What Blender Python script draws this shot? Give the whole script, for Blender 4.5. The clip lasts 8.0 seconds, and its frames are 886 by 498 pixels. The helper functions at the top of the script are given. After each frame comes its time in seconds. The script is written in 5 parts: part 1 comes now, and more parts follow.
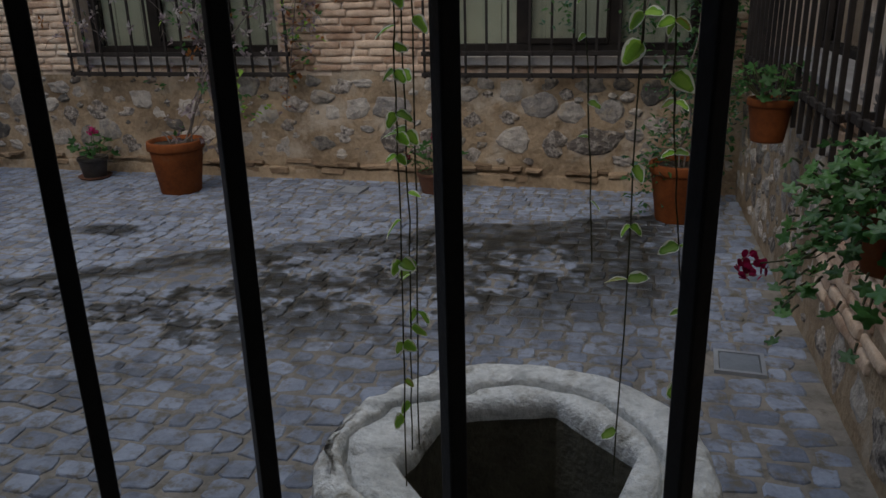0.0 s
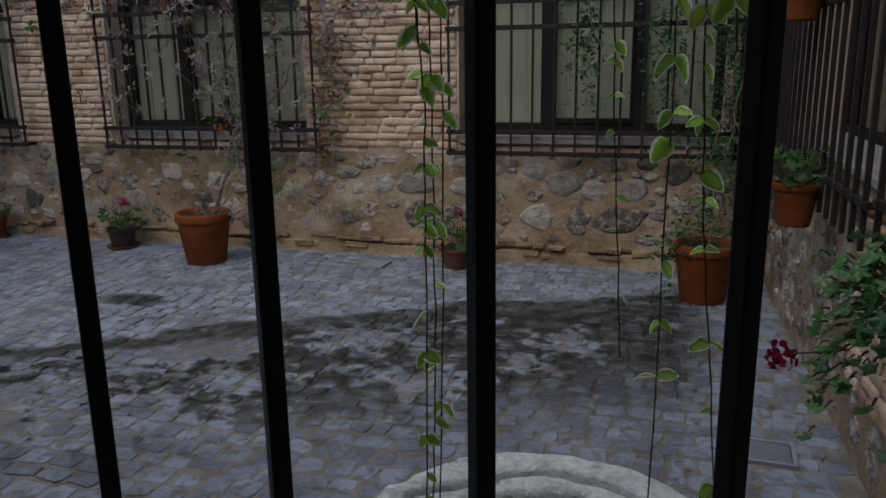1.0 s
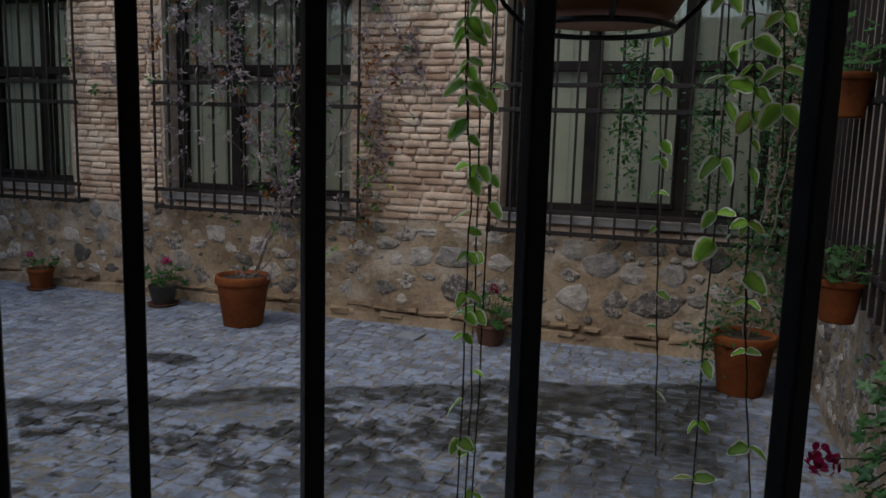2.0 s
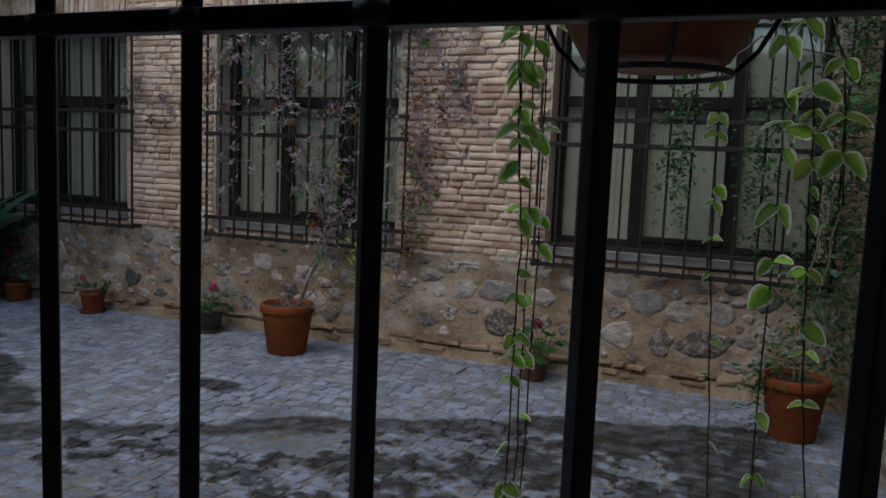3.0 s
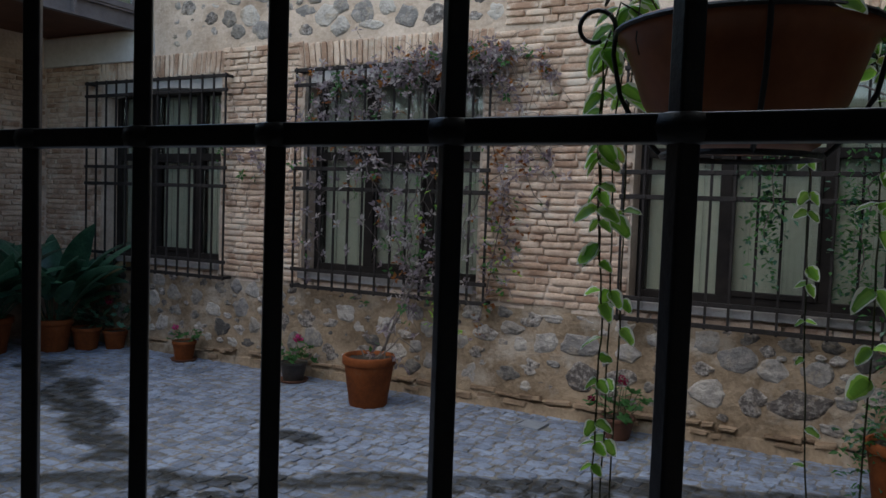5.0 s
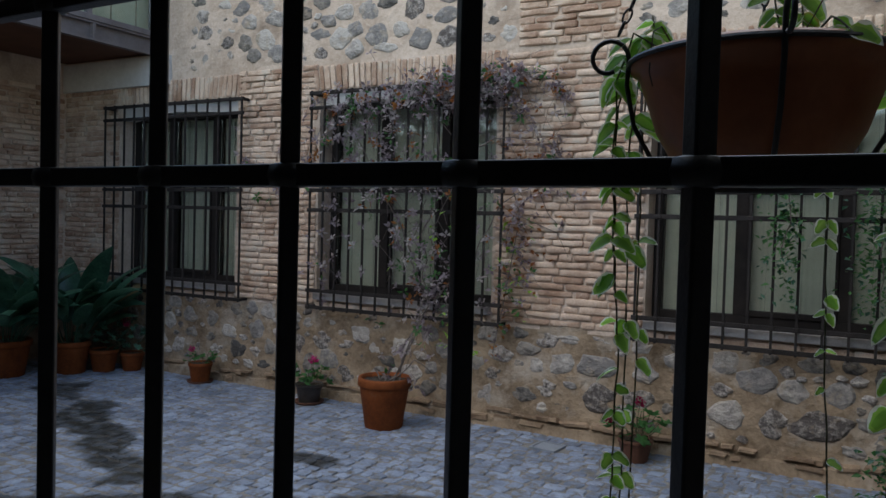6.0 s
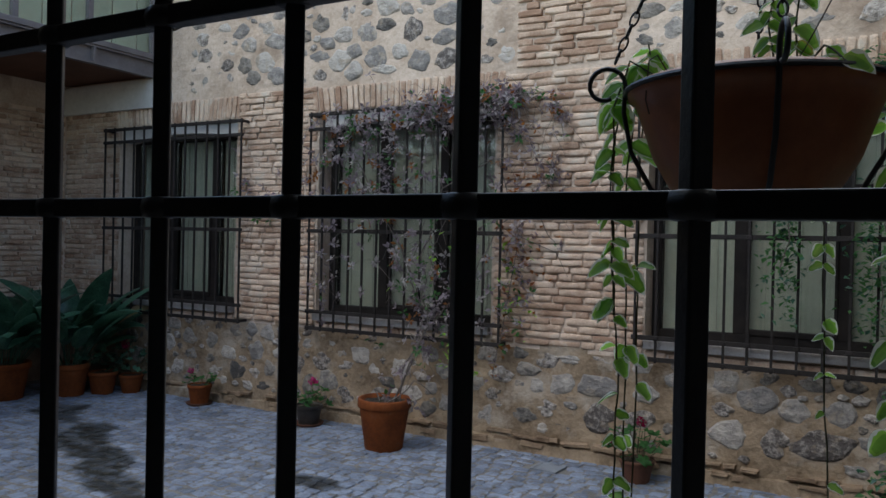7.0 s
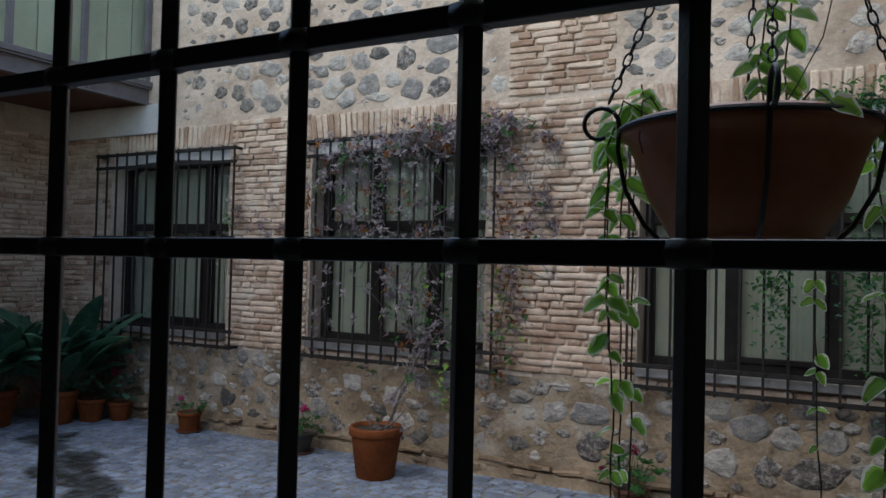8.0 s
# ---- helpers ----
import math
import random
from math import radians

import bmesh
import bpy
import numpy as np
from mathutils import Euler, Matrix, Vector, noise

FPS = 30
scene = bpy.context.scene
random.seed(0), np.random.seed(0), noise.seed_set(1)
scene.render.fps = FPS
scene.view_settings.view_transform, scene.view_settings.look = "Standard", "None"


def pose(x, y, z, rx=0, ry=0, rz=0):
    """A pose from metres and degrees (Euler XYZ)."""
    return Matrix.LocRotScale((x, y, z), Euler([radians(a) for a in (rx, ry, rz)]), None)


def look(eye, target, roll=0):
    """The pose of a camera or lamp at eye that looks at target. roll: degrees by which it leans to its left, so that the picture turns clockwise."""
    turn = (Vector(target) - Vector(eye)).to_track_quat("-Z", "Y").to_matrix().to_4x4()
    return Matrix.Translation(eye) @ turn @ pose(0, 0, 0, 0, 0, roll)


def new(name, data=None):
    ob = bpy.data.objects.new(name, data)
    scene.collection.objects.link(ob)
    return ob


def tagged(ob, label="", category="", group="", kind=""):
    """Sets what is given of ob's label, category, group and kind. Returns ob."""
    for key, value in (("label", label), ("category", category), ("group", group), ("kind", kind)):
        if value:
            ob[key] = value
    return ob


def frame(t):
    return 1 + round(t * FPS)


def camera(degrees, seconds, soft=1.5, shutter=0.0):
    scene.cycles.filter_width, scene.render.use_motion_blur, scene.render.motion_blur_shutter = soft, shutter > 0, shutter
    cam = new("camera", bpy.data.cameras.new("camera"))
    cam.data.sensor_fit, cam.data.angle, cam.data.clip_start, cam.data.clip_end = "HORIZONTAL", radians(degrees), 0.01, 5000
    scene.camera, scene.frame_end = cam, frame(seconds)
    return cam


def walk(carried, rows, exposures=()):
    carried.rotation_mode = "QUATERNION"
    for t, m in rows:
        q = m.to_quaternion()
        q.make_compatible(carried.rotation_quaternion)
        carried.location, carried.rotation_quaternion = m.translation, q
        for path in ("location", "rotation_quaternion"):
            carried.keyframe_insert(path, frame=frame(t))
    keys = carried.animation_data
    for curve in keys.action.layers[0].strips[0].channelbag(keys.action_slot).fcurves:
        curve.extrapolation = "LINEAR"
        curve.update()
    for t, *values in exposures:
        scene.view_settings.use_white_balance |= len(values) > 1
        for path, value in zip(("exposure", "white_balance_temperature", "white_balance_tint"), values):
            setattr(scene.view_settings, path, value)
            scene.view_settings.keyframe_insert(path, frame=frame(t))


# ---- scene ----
cam = camera(59.1, 8.0)
PATH = [
    (0, (0.266, 0.23, 1.223), (-0.215, 2.06, 0.574), -1.5),
    (0.5, (0.26, 0.235, 1.234), (-0.256, 2.082, 0.666), -1.4),
    (1, (0.257, 0.239, 1.248), (-0.286, 2.104, 0.774), -0.9),
    (1.5, (0.257, 0.235, 1.253), (-0.315, 2.115, 0.879), 0.5),
    (2, (0.252, 0.229, 1.268), (-0.388, 2.101, 0.973), 1.6),
    (3.5, (0.242, 0.231, 1.288), (-0.559, 2.053, 1.091), 2.4),
    (4, (0.242, 0.233, 1.304), (-0.623, 2.029, 1.139), 2.3),
    (4.5, (0.243, 0.234, 1.314), (-0.668, 2.009, 1.178), 2.2),
    (6, (0.242, 0.238, 1.337), (-0.738, 1.98, 1.273), 1.6),
    (6.5, (0.244, 0.235, 1.341), (-0.739, 1.976, 1.301), 1.5),
    (7, (0.244, 0.233, 1.345), (-0.736, 1.976, 1.33), 1.3),
    (7.5, (0.244, 0.226, 1.351), (-0.727, 1.975, 1.361), 1.3),
    (8, (0.243, 0.221, 1.357), (-0.719, 1.974, 1.407), 1.4),
]
walk(cam, [(t, look(eye, target, roll)) for t, eye, target, roll in PATH], ((0.0, 1.02, 7250, 4.8), (3.0, 1.10, 6700, 4), (8.0, 1.37, 6350, 1.3)))

# ---------------------------------------------------------------- world and light
world = bpy.data.worlds.new("sky")
scene.world = world
world.use_nodes = True
wn = world.node_tree.nodes
sky = wn.new("ShaderNodeTexSky")
sky.sky_type = "NISHITA"
sky.sun_disc = False
sky.sun_elevation = radians(55)
sky.dust_density = 1.4
sky.sun_rotation = radians(200)
wn["Background"].inputs[1].default_value = 0.15
world.node_tree.links.new(sky.outputs[0], wn["Background"].inputs[0])
sun = new("sun", bpy.data.lights.new("sun", "SUN"))
sun.data.energy = 0.5
sun.data.angle = radians(60)
sun.data.color = (1.0, 0.96, 0.92)
sun.matrix_basis = look((-2.5, 8, 12), (-2, 2.4, 0))


# ---------------------------------------------------------------- materials
def links(m):
    m.use_nodes = True
    return m.node_tree.nodes, m.node_tree.links, m.node_tree.nodes["Principled BSDF"]


def surface(name, dark, light, scale=6.0, fine=60.0, rough=0.85, bump=0.25, metal=0.0, vary=0.0, spec=0.4, stain=None, stain_scale=2.0, stain_at=0.58, span=(0.5, 1.0)):
    """A two-scale noise material in world metres; vary: change of value from object to object; stain: a third colour in patches."""
    m = bpy.data.materials.new(name)
    n, l, b = links(m)
    geo = n.new("ShaderNodeNewGeometry")
    big, small = n.new("ShaderNodeTexNoise"), n.new("ShaderNodeTexNoise")
    for tex, s, d in ((big, scale, 5.0), (small, fine, 6.0)):
        tex.inputs["Scale"].default_value = s
        tex.inputs["Detail"].default_value = d
        tex.inputs["Roughness"].default_value = 0.62
        l.new(geo.outputs["Position"], tex.inputs["Vector"])
    add = n.new("ShaderNodeMath")
    add.operation = "MULTIPLY_ADD"
    l.new(small.outputs[0], add.inputs[0])
    add.inputs[1].default_value = 0.5
    l.new(big.outputs[0], add.inputs[2])
    value = add.outputs[0]
    if vary:
        info = n.new("ShaderNodeObjectInfo")
        isl = n.new("ShaderNodeMath")
        isl.operation = "ADD"
        l.new(info.outputs["Random"], isl.inputs[0])
        l.new(geo.outputs["Random Per Island"], isl.inputs[1])
        fr = n.new("ShaderNodeMath")
        fr.operation = "FRACT"
        l.new(isl.outputs[0], fr.inputs[0])
        mix = n.new("ShaderNodeMath")
        mix.operation = "MULTIPLY_ADD"
        mix.inputs[1].default_value = vary
        l.new(fr.outputs[0], mix.inputs[0])
        sub = n.new("ShaderNodeMath")
        sub.operation = "SUBTRACT"
        sub.inputs[1].default_value = vary / 2
        l.new(value, mix.inputs[2])
        l.new(mix.outputs[0], sub.inputs[0])
        value = sub.outputs[0]
    ramp = n.new("ShaderNodeValToRGB")
    ramp.color_ramp.elements[0].position, ramp.color_ramp.elements[1].position = span
    ramp.color_ramp.elements[0].color, ramp.color_ramp.elements[1].color = (*dark, 1), (*light, 1)
    l.new(value, ramp.inputs[0])
    colour = ramp.outputs[0]
    if stain:
        patch = n.new("ShaderNodeTexNoise")
        patch.inputs["Scale"].default_value = stain_scale
        patch.inputs["Detail"].default_value = 7
        patch.inputs["Roughness"].default_value = 0.65
        l.new(geo.outputs["Position"], patch.inputs["Vector"])
        sr = n.new("ShaderNodeMapRange")
        sr.inputs[1].default_value, sr.inputs[2].default_value = stain_at - 0.06, stain_at + 0.08
        l.new(patch.outputs[0], sr.inputs[0])
        mc = n.new("ShaderNodeMix")
        mc.data_type = "RGBA"
        l.new(sr.outputs[0], mc.inputs[0])
        l.new(colour, mc.inputs[6])
        mc.inputs[7].default_value = (*stain, 1)
        colour = mc.outputs[2]
    l.new(colour, b.inputs["Base Color"])
    rr = n.new("ShaderNodeMapRange")
    rr.inputs[3].default_value, rr.inputs[4].default_value = max(0.05, rough - 0.12), min(1, rough + 0.12)
    l.new(small.outputs[0], rr.inputs[0])
    l.new(rr.outputs[0], b.inputs["Roughness"])
    b.inputs["Metallic"].default_value = metal
    b.inputs["Specular IOR Level"].default_value = spec
    if bump:
        bp = n.new("ShaderNodeBump")
        bp.inputs["Strength"].default_value = bump
        bp.inputs["Distance"].default_value = 0.02
        l.new(value if not vary else add.outputs[0], bp.inputs["Height"])
        l.new(bp.outputs[0], b.inputs["Normal"])
    return m


def wet_ground(name, dark, light, vary):
    """Paving stone with the damp patches that drain across the courtyard."""
    m = surface(name, dark, light, 6.0, 45.0, 0.66, 0.7, vary=vary, spec=0.5, stain=(0.125, 0.112, 0.092), stain_scale=16.0, stain_at=0.56, span=(0.54, 0.95))
    n, l, b = m.node_tree.nodes, m.node_tree.links, m.node_tree.nodes["Principled BSDF"]
    geo = n.new("ShaderNodeNewGeometry")
    wob = n.new("ShaderNodeTexNoise")
    wob.inputs["Scale"].default_value = 2.4
    wob.inputs["Detail"].default_value = 6
    l.new(geo.outputs["Position"], wob.inputs["Vector"])
    sep = n.new("ShaderNodeSeparateXYZ")
    l.new(geo.outputs["Position"], sep.inputs[0])

    def calc(op, a, c, d=None):
        k = n.new("ShaderNodeMath")
        k.operation = op
        for i, v in enumerate((a, c, d)):
            if v is None:
                continue
            if isinstance(v, (int, float)):
                k.inputs[i].default_value = v
            else:
                l.new(v, k.inputs[i])
        return k.outputs[0]

    def band(v, a, c):
        k = n.new("ShaderNodeMapRange")
        k.interpolation_type = "SMOOTHSTEP"
        k.inputs[1].default_value, k.inputs[2].default_value = a, c
        l.new(v, k.inputs[0])
        return k.outputs[0]

    x, y, w = sep.outputs[0], sep.outputs[1], wob.outputs[0]
    # height of the damp edge above each x, bent by the noise
    edge = calc("MINIMUM", calc("MULTIPLY_ADD", x, 0.44, 4.33), calc("MULTIPLY_ADD", x, 0.62, 4.50))
    sd = calc("ADD", calc("SUBTRACT", edge, y), calc("MULTIPLY", calc("SUBTRACT", w, 0.5), 0.55))
    grit = n.new("ShaderNodeTexNoise")
    grit.inputs["Scale"].default_value = 11.0
    grit.inputs["Detail"].default_value = 5
    l.new(geo.outputs["Position"], grit.inputs["Vector"])
    damp = calc("MULTIPLY", band(sd, 0.0, 0.06), calc("MULTIPLY_ADD", band(sd, 0.12, 0.30), -0.82, 1.0))
    speck = band(calc("ADD", calc("MULTIPLY_ADD", calc("ADD", calc("MAXIMUM", x, -2.5), 1.1), 0.10, calc("MULTIPLY_ADD", sd, -0.03, w)), calc("MULTIPLY", calc("SUBTRACT", grit.outputs[0], 0.5), 0.75)), 0.41, 0.52)
    inner = calc("MULTIPLY", calc("MULTIPLY", speck, band(sd, 0.05, 0.2)), calc("SUBTRACT", 1.0, band(sd, 1.0, 1.9)))
    right = calc("SUBTRACT", 1.0, band(x, 0.3, 0.6))
    left = band(x, -4.3, -3.3)
    main = calc("MULTIPLY", calc("MULTIPLY", calc("MAXIMUM", damp, inner), right), left)
    px, py = calc("ADD", x, 4.05), calc("SUBTRACT", y, 3.42)
    dx = calc("ADD", calc("MULTIPLY", px, 0.25), calc("MULTIPLY", py, -0.137))
    dy = calc("ADD", calc("MULTIPLY", px, 0.91), calc("MULTIPLY", py, 1.66))
    rad = calc("SQRT", calc("ADD", calc("MULTIPLY", dx, dx), calc("MULTIPLY", dy, dy)), 0)
    pool = calc("SUBTRACT", 1.0, band(calc("ADD", rad, calc("MULTIPLY", calc("SUBTRACT", w, 0.5), 1.6)), 0.24, 0.42))
    dx2, dy2 = calc("MULTIPLY", calc("ADD", x, 2.55), 1.0), calc("MULTIPLY", calc("SUBTRACT", y, 3.68), 2.6)
    rad2 = calc("SQRT", calc("ADD", calc("MULTIPLY", dx2, dx2), calc("MULTIPLY", dy2, dy2)), 0)
    spot = calc("SUBTRACT", 1.0, band(calc("ADD", rad2, calc("MULTIPLY", calc("SUBTRACT", w, 0.5), 0.9)), 0.1, 0.3))
    wet = calc("MAXIMUM", calc("MAXIMUM", main, pool), spot)
    old = b.inputs["Base Color"].links[0].from_socket
    mc = n.new("ShaderNodeMix")
    mc.data_type = "RGBA"
    mc.blend_type = "MULTIPLY"
    mc.inputs[7].default_value = (0.075, 0.068, 0.045, 1)
    l.new(calc("MULTIPLY", wet, calc("MULTIPLY_ADD", band(grit.outputs[0], 0.35, 0.65), 0.28, 0.72)), mc.inputs[0])
    l.new(old, mc.inputs[6])
    l.new(mc.outputs[2], b.inputs["Base Color"])
    ro = b.inputs["Roughness"].links[0].from_socket
    l.new(calc("MULTIPLY", ro, calc("MULTIPLY_ADD", wet, -0.25, 1.0)), b.inputs["Roughness"])
    return m


def leaf_mat(name, dark, light, rough=0.45, thin=0.7):
    m = surface(name, dark, light, 9.0, 70.0, rough, 0.1, vary=0.35, spec=0.45)
    n, l, b = m.node_tree.nodes, m.node_tree.links, m.node_tree.nodes["Principled BSDF"]
    tr = n.new("ShaderNodeBsdfTranslucent")
    l.new(b.inputs["Base Color"].links[0].from_socket, tr.inputs[0])
    mx = n.new("ShaderNodeMixShader")
    mx.inputs[0].default_value = thin
    l.new(b.outputs[0], mx.inputs[1])
    l.new(tr.outputs[0], mx.inputs[2])
    l.new(mx.outputs[0], n["Material Output"].inputs[0])
    return m


# lime mortar above, earthy below; tones spread wider to paint the light falling off downwards
M_MORTAR = surface("lime_mortar", (0.385, 0.288, 0.208), (0.615, 0.50, 0.398), 2.2, 40, 0.92, 0.7, stain=(0.27, 0.20, 0.145), stain_scale=1.3, stain_at=0.6, span=(0.55, 0.95))
M_EARTHSHADE = surface("earthy_mortar", (0.155, 0.108, 0.066), (0.365, 0.272, 0.178), 2.6, 38, 0.95, 1.0, stain=(0.40, 0.335, 0.26), stain_scale=3.4, stain_at=0.58, span=(0.56, 0.92))
M_BRICK = surface("old_brick", (0.30, 0.185, 0.12), (0.64, 0.49, 0.365), 7, 70, 0.9, 0.6, vary=0.4, stain=(0.52, 0.44, 0.35), stain_scale=7, stain_at=0.6)
M_STONE = surface("rubble_stone", (0.185, 0.17, 0.157), (0.45, 0.405, 0.352), 14, 60, 0.85, 0.9, vary=0.42, stain=(0.36, 0.30, 0.23), stain_scale=11, stain_at=0.6, span=(0.55, 0.95))
M_SLATE = surface("dark_rubble_stone", (0.075, 0.068, 0.061), (0.27, 0.24, 0.205), 12, 45, 0.85, 1.0, vary=0.3, stain=(0.27, 0.215, 0.155), stain_scale=12, stain_at=0.6, span=(0.58, 0.92))
M_FLINT = surface("streaked_rubble_stone", (0.10, 0.085, 0.075), (0.46, 0.41, 0.36), 24, 70, 0.85, 1.0, vary=0.25, stain=(0.26, 0.205, 0.15), stain_scale=14, stain_at=0.6, span=(0.62, 0.9))
M_LINTEL = surface("limewash", (0.42, 0.40, 0.37), (0.60, 0.58, 0.55), 3, 30, 0.85, 0.15)
M_SETT = wet_ground("granite_sett", (0.110, 0.133, 0.183), (0.268, 0.317, 0.412), 0.3)
M_JOINT = wet_ground("sett_joint", (0.13, 0.122, 0.112), (0.255, 0.235, 0.205), 0)
M_IRON = surface("black_iron", (0.012, 0.013, 0.016), (0.032, 0.034, 0.04), 14, 120, 0.42, 0.12, spec=0.5)
M_RUST = surface("brown_iron", (0.011, 0.009, 0.008), (0.03, 0.024, 0.021), 14, 120, 0.75, 0.15, spec=0.25)
# dark frame timber; also paints the darkness of the rooms behind the glass
M_FRAME_ROOM = surface("dark_wood_frame", (0.009, 0.007, 0.006), (0.022, 0.017, 0.014), 10, 90, 0.8, 0.08, spec=0.2)
M_BLIND = surface("cream_blind", (0.225, 0.23, 0.178), (0.32, 0.325, 0.252), 1.5, 30, 0.8, 0.02)
M_BLINDUP = surface("pale_blind", (0.36, 0.385, 0.28), (0.50, 0.53, 0.40), 1.5, 30, 0.8, 0.02)
M_LEDGE = surface("weathered_ledge_brick", (0.15, 0.098, 0.06), (0.33, 0.235, 0.15), 8, 60, 0.92, 0.6, vary=0.4)
M_TERRA = surface("terracotta", (0.10, 0.027, 0.007), (0.225, 0.064, 0.016), 7, 60, 0.82, 0.12, spec=0.22, stain=(0.16, 0.075, 0.04), stain_scale=7, stain_at=0.66)
M_GLAZED = surface("brown_glazed_clay", (0.22, 0.070, 0.026), (0.40, 0.135, 0.055), 6, 60, 0.4, 0.05)
M_SOIL = surface("potting_soil", (0.02, 0.015, 0.01), (0.06, 0.045, 0.03), 20, 150, 0.95, 0.8)
M_WELL = surface("pale_limestone", (0.42, 0.43, 0.425), (0.86, 0.87, 0.86), 9, 60, 0.85, 1.0, stain=(0.20, 0.185, 0.15), stain_scale=9, stain_at=0.58, span=(0.56, 0.92))
# lining far darker than the curb: the shaft's shade is in this colour
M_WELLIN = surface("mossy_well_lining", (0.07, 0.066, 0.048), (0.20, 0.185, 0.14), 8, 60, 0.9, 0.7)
M_SOFFIT = surface("red_brown_boards", (0.075, 0.026, 0.013), (0.14, 0.052, 0.026), 5, 60, 0.7, 0.1)
M_STEEL = surface("grey_brown_steel", (0.10, 0.085, 0.085), (0.17, 0.15, 0.15), 6, 60, 0.55, 0.08)
M_ROOM = surface("room_plaster", (0.30, 0.28, 0.25), (0.45, 0.43, 0.40), 2, 30, 0.9, 0.1)
M_GREEN = leaf_mat("deep_green_leaf", (0.035, 0.115, 0.032), (0.11, 0.26, 0.08))
M_ASPID = leaf_mat("dark_glossy_leaf", (0.024, 0.070, 0.042), (0.082, 0.19, 0.115), 0.3, 0.4)
M_IVY = leaf_mat("bright_geranium_leaf", (0.028, 0.10, 0.028), (0.11, 0.27, 0.07), 0.3, 0.4)
M_LIME = leaf_mat("fresh_green_leaf", (0.24, 0.47, 0.05), (0.43, 0.68, 0.13), thin=0.72)
M_VGREEN = leaf_mat("mid_green_leaf", (0.15, 0.34, 0.04), (0.30, 0.54, 0.09), thin=0.72)
M_DARKPOT = surface("dark_plastic", (0.02, 0.018, 0.016), (0.06, 0.05, 0.045), 8, 60, 0.5, 0.05)
M_CREAM = leaf_mat("cream_leaf_edge", (0.84, 0.87, 0.68), (0.93, 0.94, 0.82), thin=0.6)
M_YELLOW = leaf_mat("yellowed_leaf", (0.34, 0.33, 0.05), (0.55, 0.50, 0.14))
M_MAUVE = leaf_mat("grey_mauve_leaf", (0.155, 0.118, 0.132), (0.46, 0.385, 0.42))
# dark clay for saucers, and terracotta with shade put into its colour
M_DARKCLAY = surface("dark_damp_clay", (0.07, 0.03, 0.018), (0.14, 0.06, 0.035), 8, 60, 0.8, 0.1)
M_PALE = leaf_mat("pale_dry_leaf", (0.36, 0.31, 0.31), (0.66, 0.60, 0.58))
M_RUSTLEAF = leaf_mat("orange_dry_leaf", (0.22, 0.07, 0.02), (0.42, 0.18, 0.05))
M_TAN = leaf_mat("tan_dead_leaf", (0.34, 0.22, 0.12), (0.55, 0.42, 0.26))
M_PINK = leaf_mat("pink_petal", (0.45, 0.02, 0.12), (0.75, 0.10, 0.35))
M_RED = leaf_mat("crimson_petal", (0.16, 0.005, 0.03), (0.42, 0.02, 0.10))
M_STEM = surface("green_brown_stem", (0.035, 0.04, 0.018), (0.09, 0.085, 0.04), 20, 100, 0.7, 0.1)
M_TWIG = surface("grey_woody_stem", (0.07, 0.058, 0.05), (0.17, 0.14, 0.12), 20, 100, 0.85, 0.3)


def glass():
    m = bpy.data.materials.new("window_glass")
    n, l, b = links(m)
    b.inputs["Base Color"].default_value = (0.93, 0.96, 0.93, 1)
    b.inputs["Roughness"].default_value = 0.03
    b.inputs["Transmission Weight"].default_value = 1.0
    b.inputs["IOR"].default_value = 1.45
    return m


M_GLASS = glass()


# ---------------------------------------------------------------- building helpers
def part(name, bm, material, parent=None, label="", m=None, smooth=False):
    """Links a bmesh as one mesh object under a thing or a part."""
    me = bpy.data.meshes.new(name)
    bm.to_mesh(me)
    bm.free()
    for mt in material if isinstance(material, (list, tuple)) else [material]:
        me.materials.append(mt)
    if smooth:
        me.polygons.foreach_set("use_smooth", [True] * len(me.polygons))
    ob = new(name, me)
    if parent:
        ob.parent = parent
    if m is not None:
        ob.matrix_basis = m
    if label:
        tagged(ob, label)
    return ob


def piece(name, mesh, parent, m):
    """One more object on a mesh that alike pieces share."""
    ob = new(name, mesh)
    ob.parent = parent
    ob.matrix_basis = m
    return ob


def mesh_of(name, bm, material, smooth=False):
    me = bpy.data.meshes.new(name)
    bm.to_mesh(me)
    bm.free()
    for mt in material if isinstance(material, (list, tuple)) else [material]:
        me.materials.append(mt)
    if smooth:
        me.polygons.foreach_set("use_smooth", [True] * len(me.polygons))
    return me


def thing(name, label, category, m=None, group="", kind=""):
    ob = new(name)
    ob.empty_display_size = 0.1
    if m is not None:
        ob.matrix_basis = m
    return tagged(ob, label, category, group, kind)


def box(bm, x0, x1, y0, y1, z0, z1, bevel=0.0):
    g = bmesh.ops.create_cube(bm, size=1.0, matrix=Matrix.LocRotScale(((x0 + x1) / 2, (y0 + y1) / 2, (z0 + z1) / 2), None, (x1 - x0, y1 - y0, z1 - z0)))
    if bevel:
        vs = set(g["verts"])
        es = [e for e in bm.edges if e.verts[0] in vs and e.verts[1] in vs]
        bmesh.ops.bevel(bm, geom=es, offset=bevel, segments=2, affect="EDGES", profile=0.5)
    return bm


def boxes(*rows, bevel=0.0):
    bm = bmesh.new()
    for r in rows:
        box(bm, *r, bevel=bevel)
    return bm


